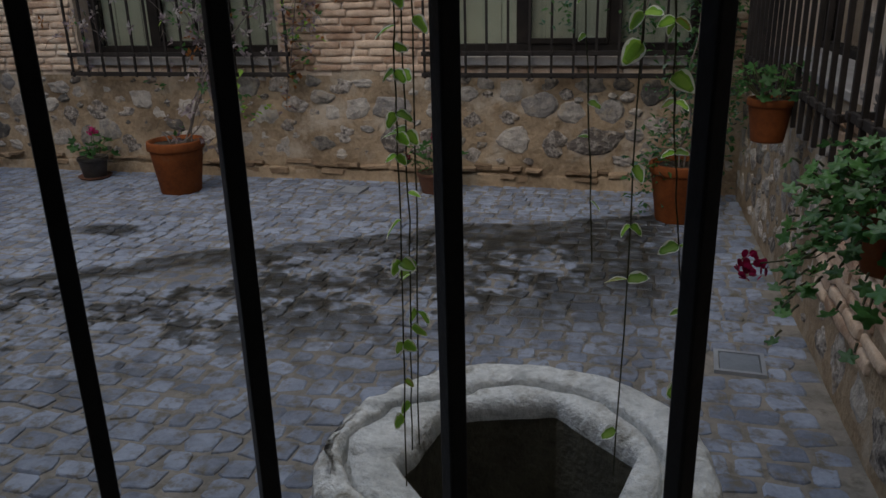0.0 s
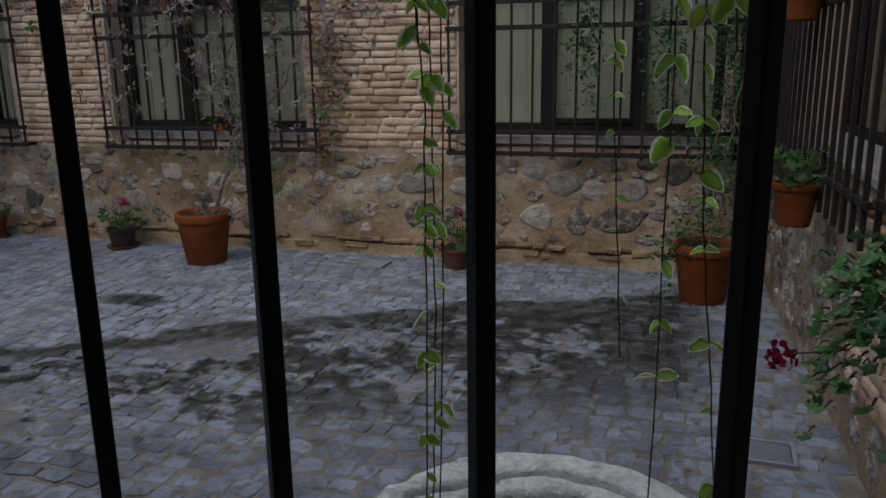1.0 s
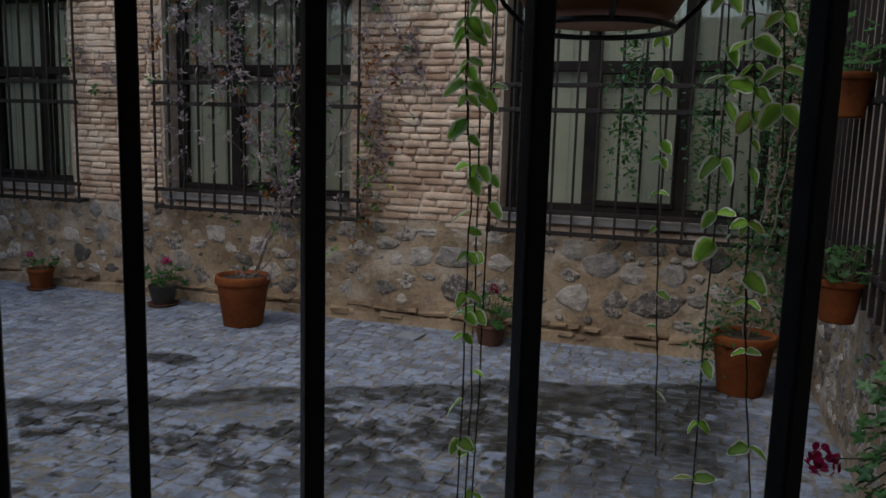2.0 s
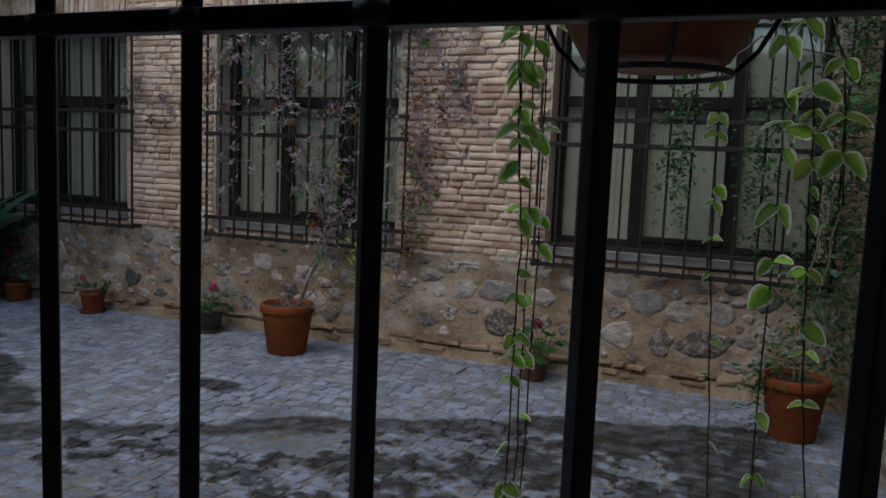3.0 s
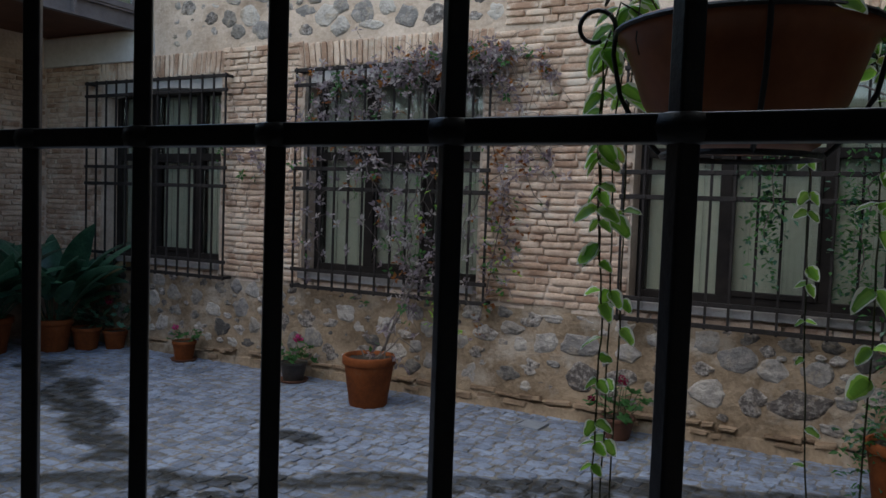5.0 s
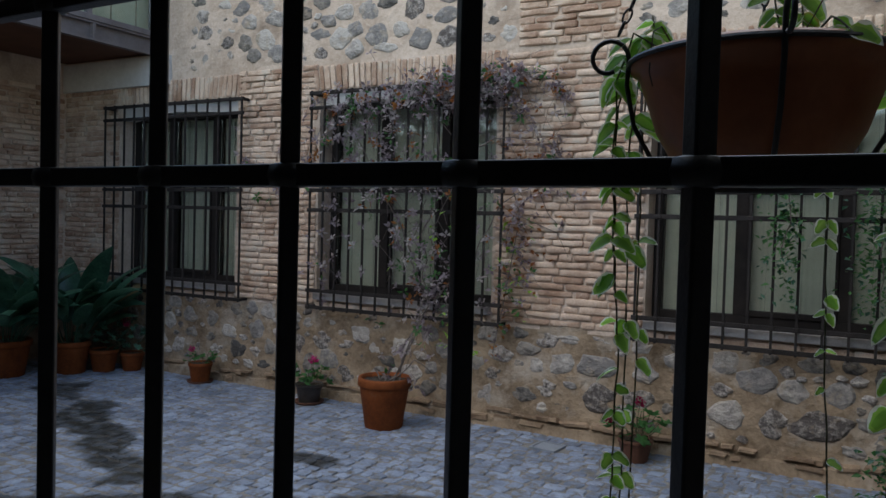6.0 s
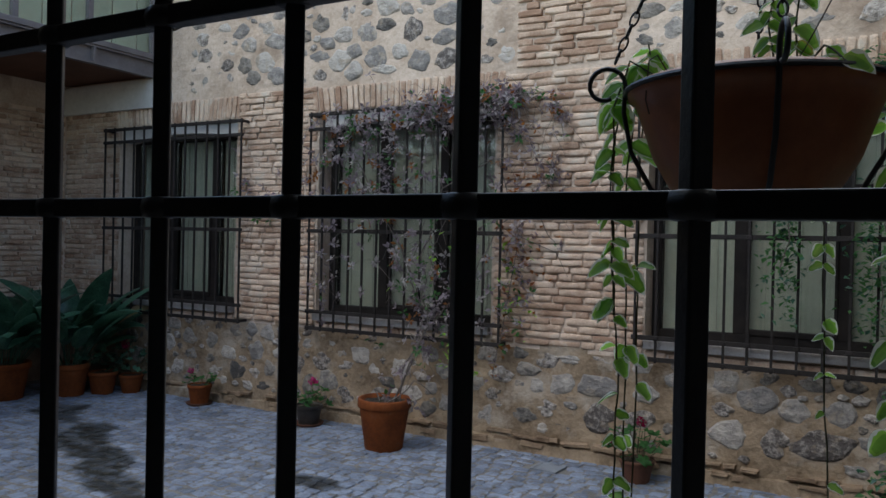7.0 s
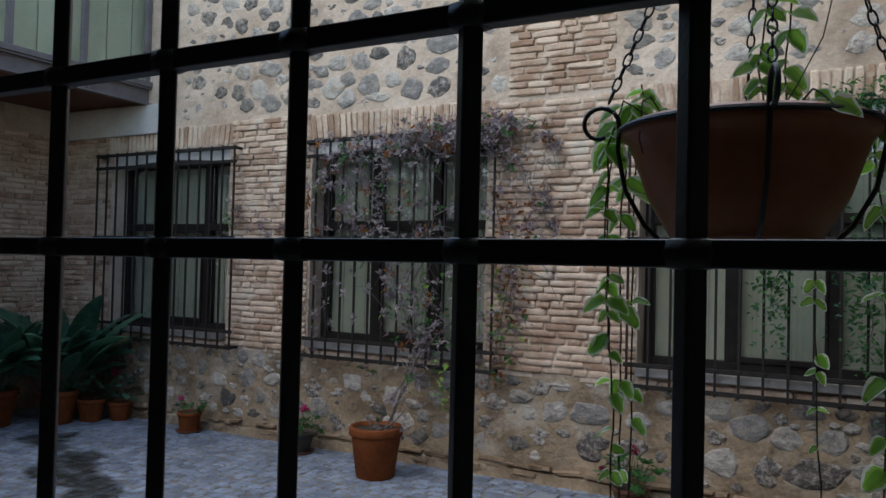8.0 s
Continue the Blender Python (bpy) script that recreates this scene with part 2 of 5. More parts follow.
def lathe(bm, profile, steps=32, wobble=0.0, mat=0, centre=(0, 0)):
    """Turns (radius, height) pairs about z."""
    rings = []
    for r, z in profile:
        ring = []
        for i in range(steps):
            a = 2 * math.pi * i / steps
            rr = r * (1 + wobble * noise.noise(Vector((math.cos(a) * 1.5, math.sin(a) * 1.5, z * 9))))
            ring.append(bm.verts.new((centre[0] + rr * math.cos(a), centre[1] + rr * math.sin(a), z)))
        rings.append(ring)
    for a, b in zip(rings, rings[1:]):
        for i in range(steps):
            f = bm.faces.new((a[i], a[(i + 1) % steps], b[(i + 1) % steps], b[i]))
            f.material_index = mat
    return rings


def tube(bm, points, radius, sides=6, taper=1.0, mat=0):
    """A swept tube along a polyline."""
    pts = [Vector(p) for p in points]
    last = None
    rings = []
    side = Vector((1, 0, 0))
    for i, p in enumerate(pts):
        d = (pts[min(i + 1, len(pts) - 1)] - pts[max(i - 1, 0)]).normalized()
        side = (side - d * side.dot(d))
        if side.length < 1e-4:
            side = d.orthogonal()
        side.normalize()
        up = d.cross(side)
        r = radius * (1 + (taper - 1) * i / max(1, len(pts) - 1))
        rings.append([bm.verts.new(p + (side * math.cos(2 * math.pi * k / sides) + up * math.sin(2 * math.pi * k / sides)) * r) for k in range(sides)])
    for a, b in zip(rings, rings[1:]):
        for k in range(sides):
            bm.faces.new((a[k], a[(k + 1) % sides], b[(k + 1) % sides], b[k])).material_index = mat
    for ring, flip in ((rings[0], True), (rings[-1], False)):
        bm.faces.new(ring[::-1] if flip else ring).material_index = mat
    return bm


def bumpy(bm, x0, x1, y0, y1, z0, z1, step=0.06, amp=0.012, seed=0):
    """A wall block with an uneven face at y0 (facing -y) and straight sides behind it."""
    nx, nz = max(1, int((x1 - x0) / step)), max(1, int((z1 - z0) / step))
    grid = []
    for i in range(nx + 1):
        col = []
        for k in range(nz + 1):
            x, z = x0 + (x1 - x0) * i / nx, z0 + (z1 - z0) * k / nz
            p = Vector((x * 2.3 + seed, z * 2.3, seed))
            dy = amp * (noise.noise(p) + 0.7 * noise.noise(p * 3.1) + 0.5 * noise.noise(p * 7.3))
            col.append(bm.verts.new((x, y0 + dy, z)))
        grid.append(col)
    for i in range(nx):
        for k in range(nz):
            bm.faces.new((grid[i][k], grid[i + 1][k], grid[i + 1][k + 1], grid[i][k + 1]))
    rim = [grid[i][0] for i in range(nx + 1)] + [grid[nx][k] for k in range(1, nz + 1)] + [grid[i][nz] for i in range(nx - 1, -1, -1)] + [grid[0][k] for k in range(nz - 1, 0, -1)]
    back = [bm.verts.new((v.co.x, y1, v.co.z)) for v in rim]
    for i in range(len(rim)):
        j = (i + 1) % len(rim)
        bm.faces.new((rim[j], rim[i], back[i], back[j]))
    bm.faces.new(back)
    return bm


def pad(sides, rough, seed, dome=0.15):
    """A unit block: an uneven slab about one wide, one high and one deep with softened front edges; front at y = -1."""
    rnd = random.Random(seed)
    bm = bmesh.new()
    ring = []
    for i in range(sides):
        a = 2 * math.pi * (i + 0.5) / sides
        c, t = math.cos(a), math.sin(a)
        q = 0.5 / max(abs(c), abs(t))
        x, z = (c * q, t * q) if sides == 4 else (math.copysign(0.5 if abs(c) > abs(t) else 0.35, c), math.copysign(0.35 if abs(c) > abs(t) else 0.5, t))
        ring.append((x + rnd.uniform(-rough, rough) * 0.12, z + rnd.uniform(-rough, rough) * 0.3))
    layers = [(1.0, 0.0, 0), (1.0, -0.6, 0), (0.97, -0.88, 0.05), (0.87, -1.0, 0.06)]
    rows = []
    for s, y, j in layers:
        rows.append([bm.verts.new((x * s, y + rnd.uniform(-j, j), z * (s if s == 1 else s - 0.05))) for x, z in ring])
    for a, b in zip(rows, rows[1:]):
        for i in range(sides):
            k = (i + 1) % sides
            bm.faces.new((a[i], a[k], b[k], b[i]))
    if sides > 4:
        c = bm.verts.new((0, -1 - dome, 0))
        for i in range(sides):
            bm.faces.new((rows[-1][i], rows[-1][(i + 1) % sides], c))
    else:
        bm.faces.new(rows[-1])
    return bm


def worn_brick(seed):
    """A unit brick, front at y = -1, with rounded worn edges and an uneven face."""
    bm = bmesh.new()
    xs, zs = (-0.5, -0.44, -0.18, 0.16, 0.44, 0.5), (-0.5, -0.3, 0.3, 0.5)
    rows = []
    for i, x in enumerate(xs):
        col = []
        for k, z in enumerate(zs):
            rim = (i in (0, 5)) + (k in (0, 3))
            p = Vector((x * 3 + seed * 5.1, z * 1.4, seed))
            y = (-0.93, -0.74, -0.55)[rim] + 0.2 * noise.noise(p)
            col.append(bm.verts.new((x * (0.97 if rim == 2 else 1) + 0.03 * noise.noise(p * 2), y, z * (0.9 if rim == 2 else 1) + 0.16 * noise.noise(p + Vector((0, 9, 0))))))
        rows.append(col)
    for i in range(5):
        for k in range(3):
            bm.faces.new((rows[i][k], rows[i + 1][k], rows[i + 1][k + 1], rows[i][k + 1]))
    rim = [rows[i][0] for i in range(6)] + [rows[5][1], rows[5][2]] + [rows[i][3] for i in range(5, -1, -1)] + [rows[0][2], rows[0][1]]
    back = [bm.verts.new((v.co.x, 0, v.co.z)) for v in rim]
    for i in range(len(rim)):
        j = (i + 1) % len(rim)
        bm.faces.new((rim[j], rim[i], back[i], back[j]))
    return bm


def field_stone(seed):
    """A unit rubble stone, front at y = -1: angular outline, broken uneven face, edges dying into the mortar."""
    rnd = random.Random(seed)
    bm = bmesh.new()
    corners = sorted(rnd.uniform(0, 6.28) for _ in range(rnd.randint(5, 7)))
    n = 16
    outline = []
    for i in range(n):
        a = 2 * math.pi * i / n
        near = min(abs((a - c + math.pi) % (2 * math.pi) - math.pi) for c in corners)
        outline.append((a, 0.5 * (1.10 - 0.36 * min(near, 0.7)) * (1 + 0.26 * noise.noise(Vector((math.cos(a) * 1.2, math.sin(a) * 1.2, seed * 2.3))) + rnd.uniform(-0.04, 0.04))))
    rows = []
    for s, y in ((1.06, 0.0), (1.0, -0.72), (0.86, -0.9), (0.62, -0.97), (0.3, -1.0)):
        row = []
        for a, r in outline:
            x, z = math.cos(a) * r * s, math.sin(a) * r * s
            bump = 0.0 if s > 1 else 0.13 * noise.noise(Vector((x * 3.1 + seed * 7, z * 3.1, seed))) + 0.06 * noise.noise(Vector((x * 9 + seed * 7, z * 9, seed)))
            row.append(bm.verts.new((x, y + bump, z)))
        rows.append(row)
    for p, q in zip(rows, rows[1:]):
        for i in range(n):
            k = (i + 1) % n
            bm.faces.new((p[k], p[i], q[i], q[k]))
    bm.faces.new(rows[-1][::-1])
    return bm


def join_pieces(name, meshes, mats, material, parent, label=""):
    """Past the pieces that one can pick apart: one mesh out of many placed copies."""
    verts, faces = [], []
    data = {}
    for me in set(meshes):
        data[me] = ([v.co.copy() for v in me.vertices], [tuple(p.vertices) for p in me.polygons])
    for me, m in zip(meshes, mats):
        o = len(verts)
        vs, fs = data[me]
        verts += [m @ v for v in vs]
        faces += [tuple(i + o for i in f) for f in fs]
    me = bpy.data.meshes.new(name)
    me.from_pydata(verts, [], faces)
    me.materials.append(material)
    ob = new(name, me)
    ob.parent = parent
    return tagged(ob, label, "", "", "stuff")


LEDGE = [mesh_of("ledge_brick", pad(4, 0.5, 300 + s), M_LEDGE) for s in range(6)]
BRICKS = [mesh_of("brick", worn_brick(s), M_BRICK, True) for s in range(12)]
STONES = [mesh_of("stone", field_stone(40 + s), (M_STONE, M_STONE, M_FLINT, M_STONE, M_SLATE)[s % 5]) for s in range(15)]
DARKSTONES = [mesh_of("stone", field_stone(140 + s), (M_SLATE, M_FLINT, M_STONE, M_FLINT, M_STONE)[s % 5]) for s in range(15)]
SETTS = [mesh_of("sett", pad(8, 0.5, 90 + s, 0.06), M_SETT) for s in range(14)]


def brick_rows(x0, x1, z0, z1, pitch, rnd, thick=0.036, keep=None):
    """Poses of bricks on a wall face at y = 0."""
    out = []
    k = 0
    z = z0 + pitch / 2
    while z < z1 - pitch * 0.3:
        x = x0 + (rnd.uniform(-0.16, 0.0) if k % 2 else rnd.uniform(-0.05, 0.0))
        while x < x1 - 0.03:
            w = rnd.choice((0.09, 0.13, 0.16, 0.20, 0.24, 0.27))
            a, b = max(x, x0), min(x + w, x1)
            if b - a > 0.05 and (keep is None or keep((a + b) / 2, z)):
                th = thick * rnd.uniform(0.98, 1.24)
                out.append((rnd.choice(BRICKS), Matrix.LocRotScale(((a + b) / 2, 0.008, z + rnd.uniform(-0.003, 0.003) + 0.007 * noise.noise(Vector(((a + b) * 0.7, z * 0.6, 2)))), Euler((0, rnd.uniform(-0.016, 0.016), 0)), (b - a - 0.006, rnd.uniform(0.021, 0.031), th))))
            x += w + rnd.uniform(0.004, 0.018)
        z += pitch
        k += 1
    return out


def rubble(x0, x1, z0, z1, rnd, size=0.15, fill=0.75, keep=None, kit=None, flush=0.0):
    """Poses of rubble stones of many sizes on a wall face at y = 0, the large ones first, kept apart by mortar."""
    out, taken = [], []
    tries = int((x1 - x0) * (z1 - z0) / size ** 2 * 110)
    for i in range(tries):
        f = 1 - i / tries
        w = size * (0.40 + 1.0 * f * rnd.uniform(0.75, 1.1))
        h = w * rnd.uniform(0.5, 0.95)
        px, pz = rnd.uniform(x0 + w * 0.5, x1 - w * 0.5), rnd.uniform(z0 + h * 0.5, z1 - h * 0.5)
        gap = 1.02 + 0.5 * (1 - fill)
        if pz - h / 2 < z0 or pz + h / 2 > z1 or (keep is not None and not keep(px, pz)):
            continue
        if any(((px - q[0]) / (w + q[2])) ** 2 + ((pz - q[1]) / (h + q[3])) ** 2 < 0.25 * gap for q in taken):
            continue
        taken.append((px, pz, w, h))
        out.append((rnd.choice(kit or STONES), Matrix.LocRotScale((px, 0.05, pz), Euler((0, rnd.uniform(-0.3, 0.3), 0)), (w, rnd.uniform(0.052, 0.063) - flush, h))))
    return out


# ---------------------------------------------------------------- the setting
WALL_Y = 4.93
M_SILL = surface("worn_sill", (0.22, 0.20, 0.185), (0.38, 0.36, 0.34), 6, 50, 0.85, 0.3)
WINDOWS = ((-5.73, -4.33), (-3.49, -2.02), (-0.99, 0.54))      # openings in the long wall
SILL, HEAD, TOP = 0.80, 2.24, 4.3
GRILLES = ((-5.83, -4.20), (-3.50, -1.92), (-1.03, 0.61))


def courtyard_ground():
    bm = bmesh.new()
    bmesh.ops.create_grid(bm, x_segments=150, y_segments=90, size=0.5)
    for v in bm.verts:
        x, y = -3.0 + v.co.x * 9.0, 2.6 + v.co.y * 5.6
        v.co = (x, y, -0.001 + 0.003 * noise.noise(Vector((x * 2, y * 2, 0))))
    shaft = [v for v in bm.verts if (v.co.x - 0.085) ** 2 + (v.co.y - 1.365) ** 2 < 0.225 ** 2]
    bmesh.ops.delete(bm, geom=shaft, context="VERTS")
    return tagged(part("ground", bm, M_JOINT), "courtyard ground, sandy joints between grey setts", "ground", kind="structure")


ground = courtyard_ground()


def long_wall():
    bm = bmesh.new()
    xs = [-6.9] + [v for w in WINDOWS for v in w] + [1.3]
    for i in range(0, 8, 2):
        bumpy(bm, xs[i], xs[i + 1], 0, 0.45, -0.1, TOP, 0.035, 0.012)
    for a, b in WINDOWS:
        bumpy(bm, a, b, 0, 0.45, -0.1, SILL - 0.06, 0.028, 0.017)
        bumpy(bm, a, b, 0, 0.45, HEAD + 0.06, TOP, 0.05, 0.012)
    for f in bm.faces:
        # earthy plinth mortar, its colour also darkened for the weaker light low down
        if f.calc_center_median().z < 0.69 + 0.03 * noise.noise(f.calc_center_median() * 3):
            f.material_index = 1
    ob = part("wall_north", bm, [M_MORTAR, M_EARTHSHADE], m=pose(0, WALL_Y, 0))
    return tagged(ob, "long courtyard wall of brick piers over rubble stone", "wall", kind="structure")


wall_north = long_wall()


def right_wall():
    """Local x runs from the far corner towards the viewer."""
    bm = bmesh.new()
    for a, b in ((-0.3, 0.62), (2.2, 2.55), (4.0, 4.6)):
        bumpy(bm, a, b, 0, 0.4, -0.1, 5.0, 0.06, 0.005, 5)
    for a, b in ((0.62, 2.2), (2.55, 4.0)):
        bumpy(bm, a, b, 0, 0.4, -0.1, 0.86, 0.06, 0.005, 5)
        bumpy(bm, a, b, 0, 0.4, 2.35, 5.0, 0.06, 0.005, 5)
    for f in bm.faces:
        # same earthy mortar with low-wall shade in its colour
        if f.calc_center_median().z < 0.85:
            f.material_index = 1
    ob = part("wall_east", bm, [M_MORTAR, M_EARTHSHADE], m=pose(0.80, WALL_Y, 0, 0, 0, -88.5))
    return tagged(ob, "side wall of rubble stone and brick with barred windows", "wall", kind="structure")


wall_east = right_wall()


def left_wall():
    bm = bmesh.new()
    bumpy(bm, -0.2, 5.3, 0, 0.4, -0.1, 2.74, 0.08, 0.01, 9)
    bumpy(bm, -0.2, 5.3, 0, 0.4, 2.74, 4.2, 0.08, 0.01, 9)
    ob = part("wall_west", bm, M_MORTAR, m=pose(-6.5, 0, 0, 0, 0, 90))
    return tagged(ob, "shaded end wall of thin grey-brown bricks", "wall", kind="structure")


wall_west = left_wall()


def gate_wall():
    """The wall that holds the iron gate, and the dim passage from which it is seen."""
    bm = boxes((-6.9, -0.86, 0.62, 0.80, -0.1, 2.58), (0.78, 1.3, 0.62, 0.80, -0.1, 2.58), (-0.86, 0.78, 0.62, 0.80, 2.36, 2.58))
    ob = tagged(part("wall_south", bm, M_MORTAR), "plain wall round the gate opening", "wall", kind="structure")
    bm = boxes((-1.3, -1.1, -2.6, 0.62, 0, 2.5), (1.1, 1.3, -2.6, 0.62, 0, 2.5), (-1.3, 1.3, -2.8, -2.6, 0, 2.5))
    tagged(part("wall_passage", bm, M_ROOM), "dim plaster walls of the passage", "wall", kind="structure")
    tagged(part("ceiling", boxes((-1.3, 1.3, -2.8, 0.62, 2.5, 2.58)), M_ROOM), "dim plaster passage ceiling", "ceiling", kind="structure")
    tagged(part("floor", boxes((-1.3, 1.3, -2.8, 0.80, -0.1, 0.0)), M_ROOM), "dim passage floor", "floor", kind="structure")
    return ob


wall_south = gate_wall()


# ---------------------------------------------------------------- windows of the long wall
def window_unit(name, a, b, y, z0, z1, posts, transom, label, sash):
    """A dark timber window with three lights, a transom, glass and cream blinds behind it."""
    w = thing(name, label, "window", pose(0, y, 0), kind="structure")
    rows = [(a, a + 0.05, 0, 0.07, z0, z1), (b - 0.05, b, 0, 0.07, z0, z1), (a + 0.05, b - 0.05, 0, 0.07, z1 - 0.06, z1), (a + 0.05, b - 0.05, 0, 0.07, z0, z0 + 0.05)]
    part("window_frame", boxes(*rows, bevel=0.005), M_FRAME_ROOM, w)
    part("transom", boxes((a + 0.05, b - 0.05, 0.004, 0.066, transom - 0.03, transom + 0.03), bevel=0.005), M_FRAME_ROOM, w)
    for p in posts:
        part("mullion", boxes((p - 0.035, p + 0.035, 0.002, 0.068, z0 + 0.05, z1 - 0.06), bevel=0.005), M_FRAME_ROOM, w)
    edges = [a + 0.05] + [q for p in posts for q in (p - 0.035, p + 0.035)] + [b - 0.05]
    for i in range(0, len(edges), 2):
        x0, x1 = edges[i], edges[i + 1]
        for k, (q0, q1) in enumerate(((z0 + 0.05, transom - 0.03), (transom + 0.03, z1 - 0.06))):
            if i // 2 == sash and k == 0:
                s = 0.016
                part("sash", boxes((x0, x0 + s, -0.012, 0.05, q0, q1), (x1 - s, x1, -0.012, 0.05, q0, q1), (x0 + s, x1 - s, -0.012, 0.05, q0, q0 + 0.03), (x0 + s, x1 - s, -0.012, 0.05, q1 - s, q1), bevel=0.004), M_FRAME_ROOM, w)
            g = part("pane", boxes((x0 + 0.002, x1 - 0.002, 0.03, 0.036, q0 + 0.002, q1 - 0.002)), M_GLASS, w)
            g.visible_shadow = False
            bm = bmesh.new()
            n = max(3, int((x1 - x0) / 0.09))
            for j in range(n):
                c0, c1 = x0 + (x1 - x0) * j / n, x0 + (x1 - x0) * (j + 1) / n
                d = 0.006 * (j % 2)
                box(bm, c0, c1 - 0.001, 0.085 + d, 0.089 + d, q0 - 0.02, q1 + 0.02)
            part("blind", bm, M_BLIND, w)
    part("window_sill", boxes((a - 0.001, b + 0.001, -0.20, 0.02, z0 - 0.058, z0 - 0.004), bevel=0.006), M_SILL, w, "worn stone sill")
    # added near-black sheet stands in for the unlit room behind the blinds
    part("room_backing", boxes((a, b, 0.13, 0.15, z0, z1 + 0.06)), M_FRAME_ROOM, w)
    bm = bmesh.new()
    n = 14
    for i in range(n):
        x0, x1 = a + (b - a) * i / n, a + (b - a) * (i + 1) / n
        s0, s1 = (2 * i / n - 1) ** 2, (2 * (i + 1) / n - 1) ** 2
        vs = [bm.verts.new(p) for p in ((x0, -0.11, z1 - 0.01 - 0.05 * s0), (x1, -0.11, z1 - 0.01 - 0.05 * s1), (x1, -0.11, z1 + 0.062), (x0, -0.11, z1 + 0.062), (x0, 0.075, z1 - 0.01 - 0.05 * s0), (x1, 0.075, z1 - 0.01 - 0.05 * s1), (x1, 0.075, z1 + 0.062), (x0, 0.075, z1 + 0.062))]
        for f in ((0, 1, 2, 3), (7, 6, 5, 4), (4, 5, 1, 0), (3, 2, 6, 7)):
            bm.faces.new([vs[k] for k in f])
    part("lintel", bm, M_LINTEL, w, "pale plastered arched lintel")
    return w


W_LABEL = "dark timber window with cream blinds behind iron bars"
window_unit("window_1", -5.73, -4.33, 5.08, SILL, HEAD, (-5.25, -4.722), 1.66, W_LABEL, 1)
window_unit("window_2", -3.49, -2.02, 5.08, SILL, HEAD, (-3.0, -2.483), 1.67, W_LABEL, 1)
window_unit("window_3", -0.99, 0.54, 5.08, SILL, HEAD, (-0.48, 0.07), 1.69, W_LABEL, 1)


def grille(a, b, m, z0, z1, rails, spacing, label, stand=0.09, bar=0.014):
    """A wall grille of upright bars passing through flat rails, with stubs into the wall."""
    g = thing("window_grille", label, "window grille", m, "window grilles")
    n = round((b - a) / spacing)
    up = mesh_of("bar", tube_square(bar, z0, z1), M_RUST)
    for i in range(n + 1):
        piece("bar", up, g, Matrix.Translation((a + (b - a) * i / n, -stand, 0)))
    for z in rails:
        bm = boxes((a - 0.02, b + 0.02, -stand - 0.006, -stand + 0.006, z - 0.014, z + 0.014), bevel=0.003)
        for i in range(n + 1):
            x = a + (b - a) * i / n
            box(bm, x - 0.016, x + 0.016, -stand - 0.014, -stand + 0.014, z - 0.012, z + 0.012, 0.004)
        part("rail", bm, M_RUST, g)
    for x in (a, b):
        for z in (rails[0], rails[-1]):
            part("wall_tie", boxes((x - 0.01, x + 0.01, -stand + 0.006, 0.03, z - 0.01, z + 0.01)), M_RUST, g)
    return g


def tube_square(s, z0, z1, turn=0.0):
    bm = boxes((-s / 2, s / 2, -s / 2, s / 2, z0, z1), bevel=s * 0.12)
    bmesh.ops.rotate(bm, verts=bm.verts, cent=(0, 0, 0), matrix=Matrix.Rotation(turn, 3, "Z"))
    return bm


for (a, b), lab in zip(GRILLES, ("brown iron window grille on brick wall, clear of plants", "brown iron window grille overgrown by a dry climber", "brown iron window grille hung with small green leaves")):
    grille(a, b, pose(0, WALL_Y, 0), 0.67, 2.30, (0.69, 0.815, 1.415, 1.56, 2.17, 2.28), 0.125, lab)


def east_window(name, a, b, z0, z1):
    w = thing(name, "dark barred window opening with pale stone sill", "window", pose(0.80, WALL_Y, 0, 0, 0, -88.5), kind="structure")
    part("window_frame", boxes((a, a + 0.06, 0.22, 0.29, z0, z1), (b - 0.06, b, 0.22, 0.29, z0, z1), (a + 0.06, b - 0.06, 0.22, 0.29, z1 - 0.06, z1), (a + 0.06, b - 0.06, 0.22, 0.29, z0, z0 + 0.06), bevel=0.004), M_FRAME_ROOM, w)
    part("mullion", boxes(((a + b) / 2 - 0.03, (a + b) / 2 + 0.03, 0.222, 0.288, z0 + 0.06, z1 - 0.06), bevel=0.004), M_FRAME_ROOM, w)
    for x0, x1 in ((a + 0.06, (a + b) / 2 - 0.03), ((a + b) / 2 + 0.03, b - 0.06)):
        g = part("pane", boxes((x0, x1, 0.25, 0.256, z0 + 0.06, z1 - 0.06)), M_GLASS, w)
        g.visible_shadow = False
    # room darkness as colour: a near-black sheet closes the opening behind the panes
    part("room_backing", boxes((a, b, 0.33, 0.35, z0, z1)), M_FRAME_ROOM, w)
    part("window_sill", boxes((a + 0.001, b - 0.001, -0.02, 0.22, z0 - 0.002, z0 + 0.03), bevel=0.005), M_SILL, w, "pale stone sill")
    return w


east_window("window_4", 0.62, 2.2, 0.86, 2.35)
east_window("window_5", 2.55, 4.0, 0.86, 2.35)
EAST = pose(0.80, WALL_Y, 0, 0, 0, -88.5)
grille(0.45, 2.30, EAST, 0.70, 2.45, (0.83, 1.42, 2.0), 0.115, "brown iron grille on the side wall, plant pots hung on it", 0.07, 0.016)
grille(2.44, 4.05, EAST, 0.70, 2.45, (0.86, 1.42, 2.0), 0.115, "brown iron grille on the side wall, geraniums hung on it", 0.07, 0.016)


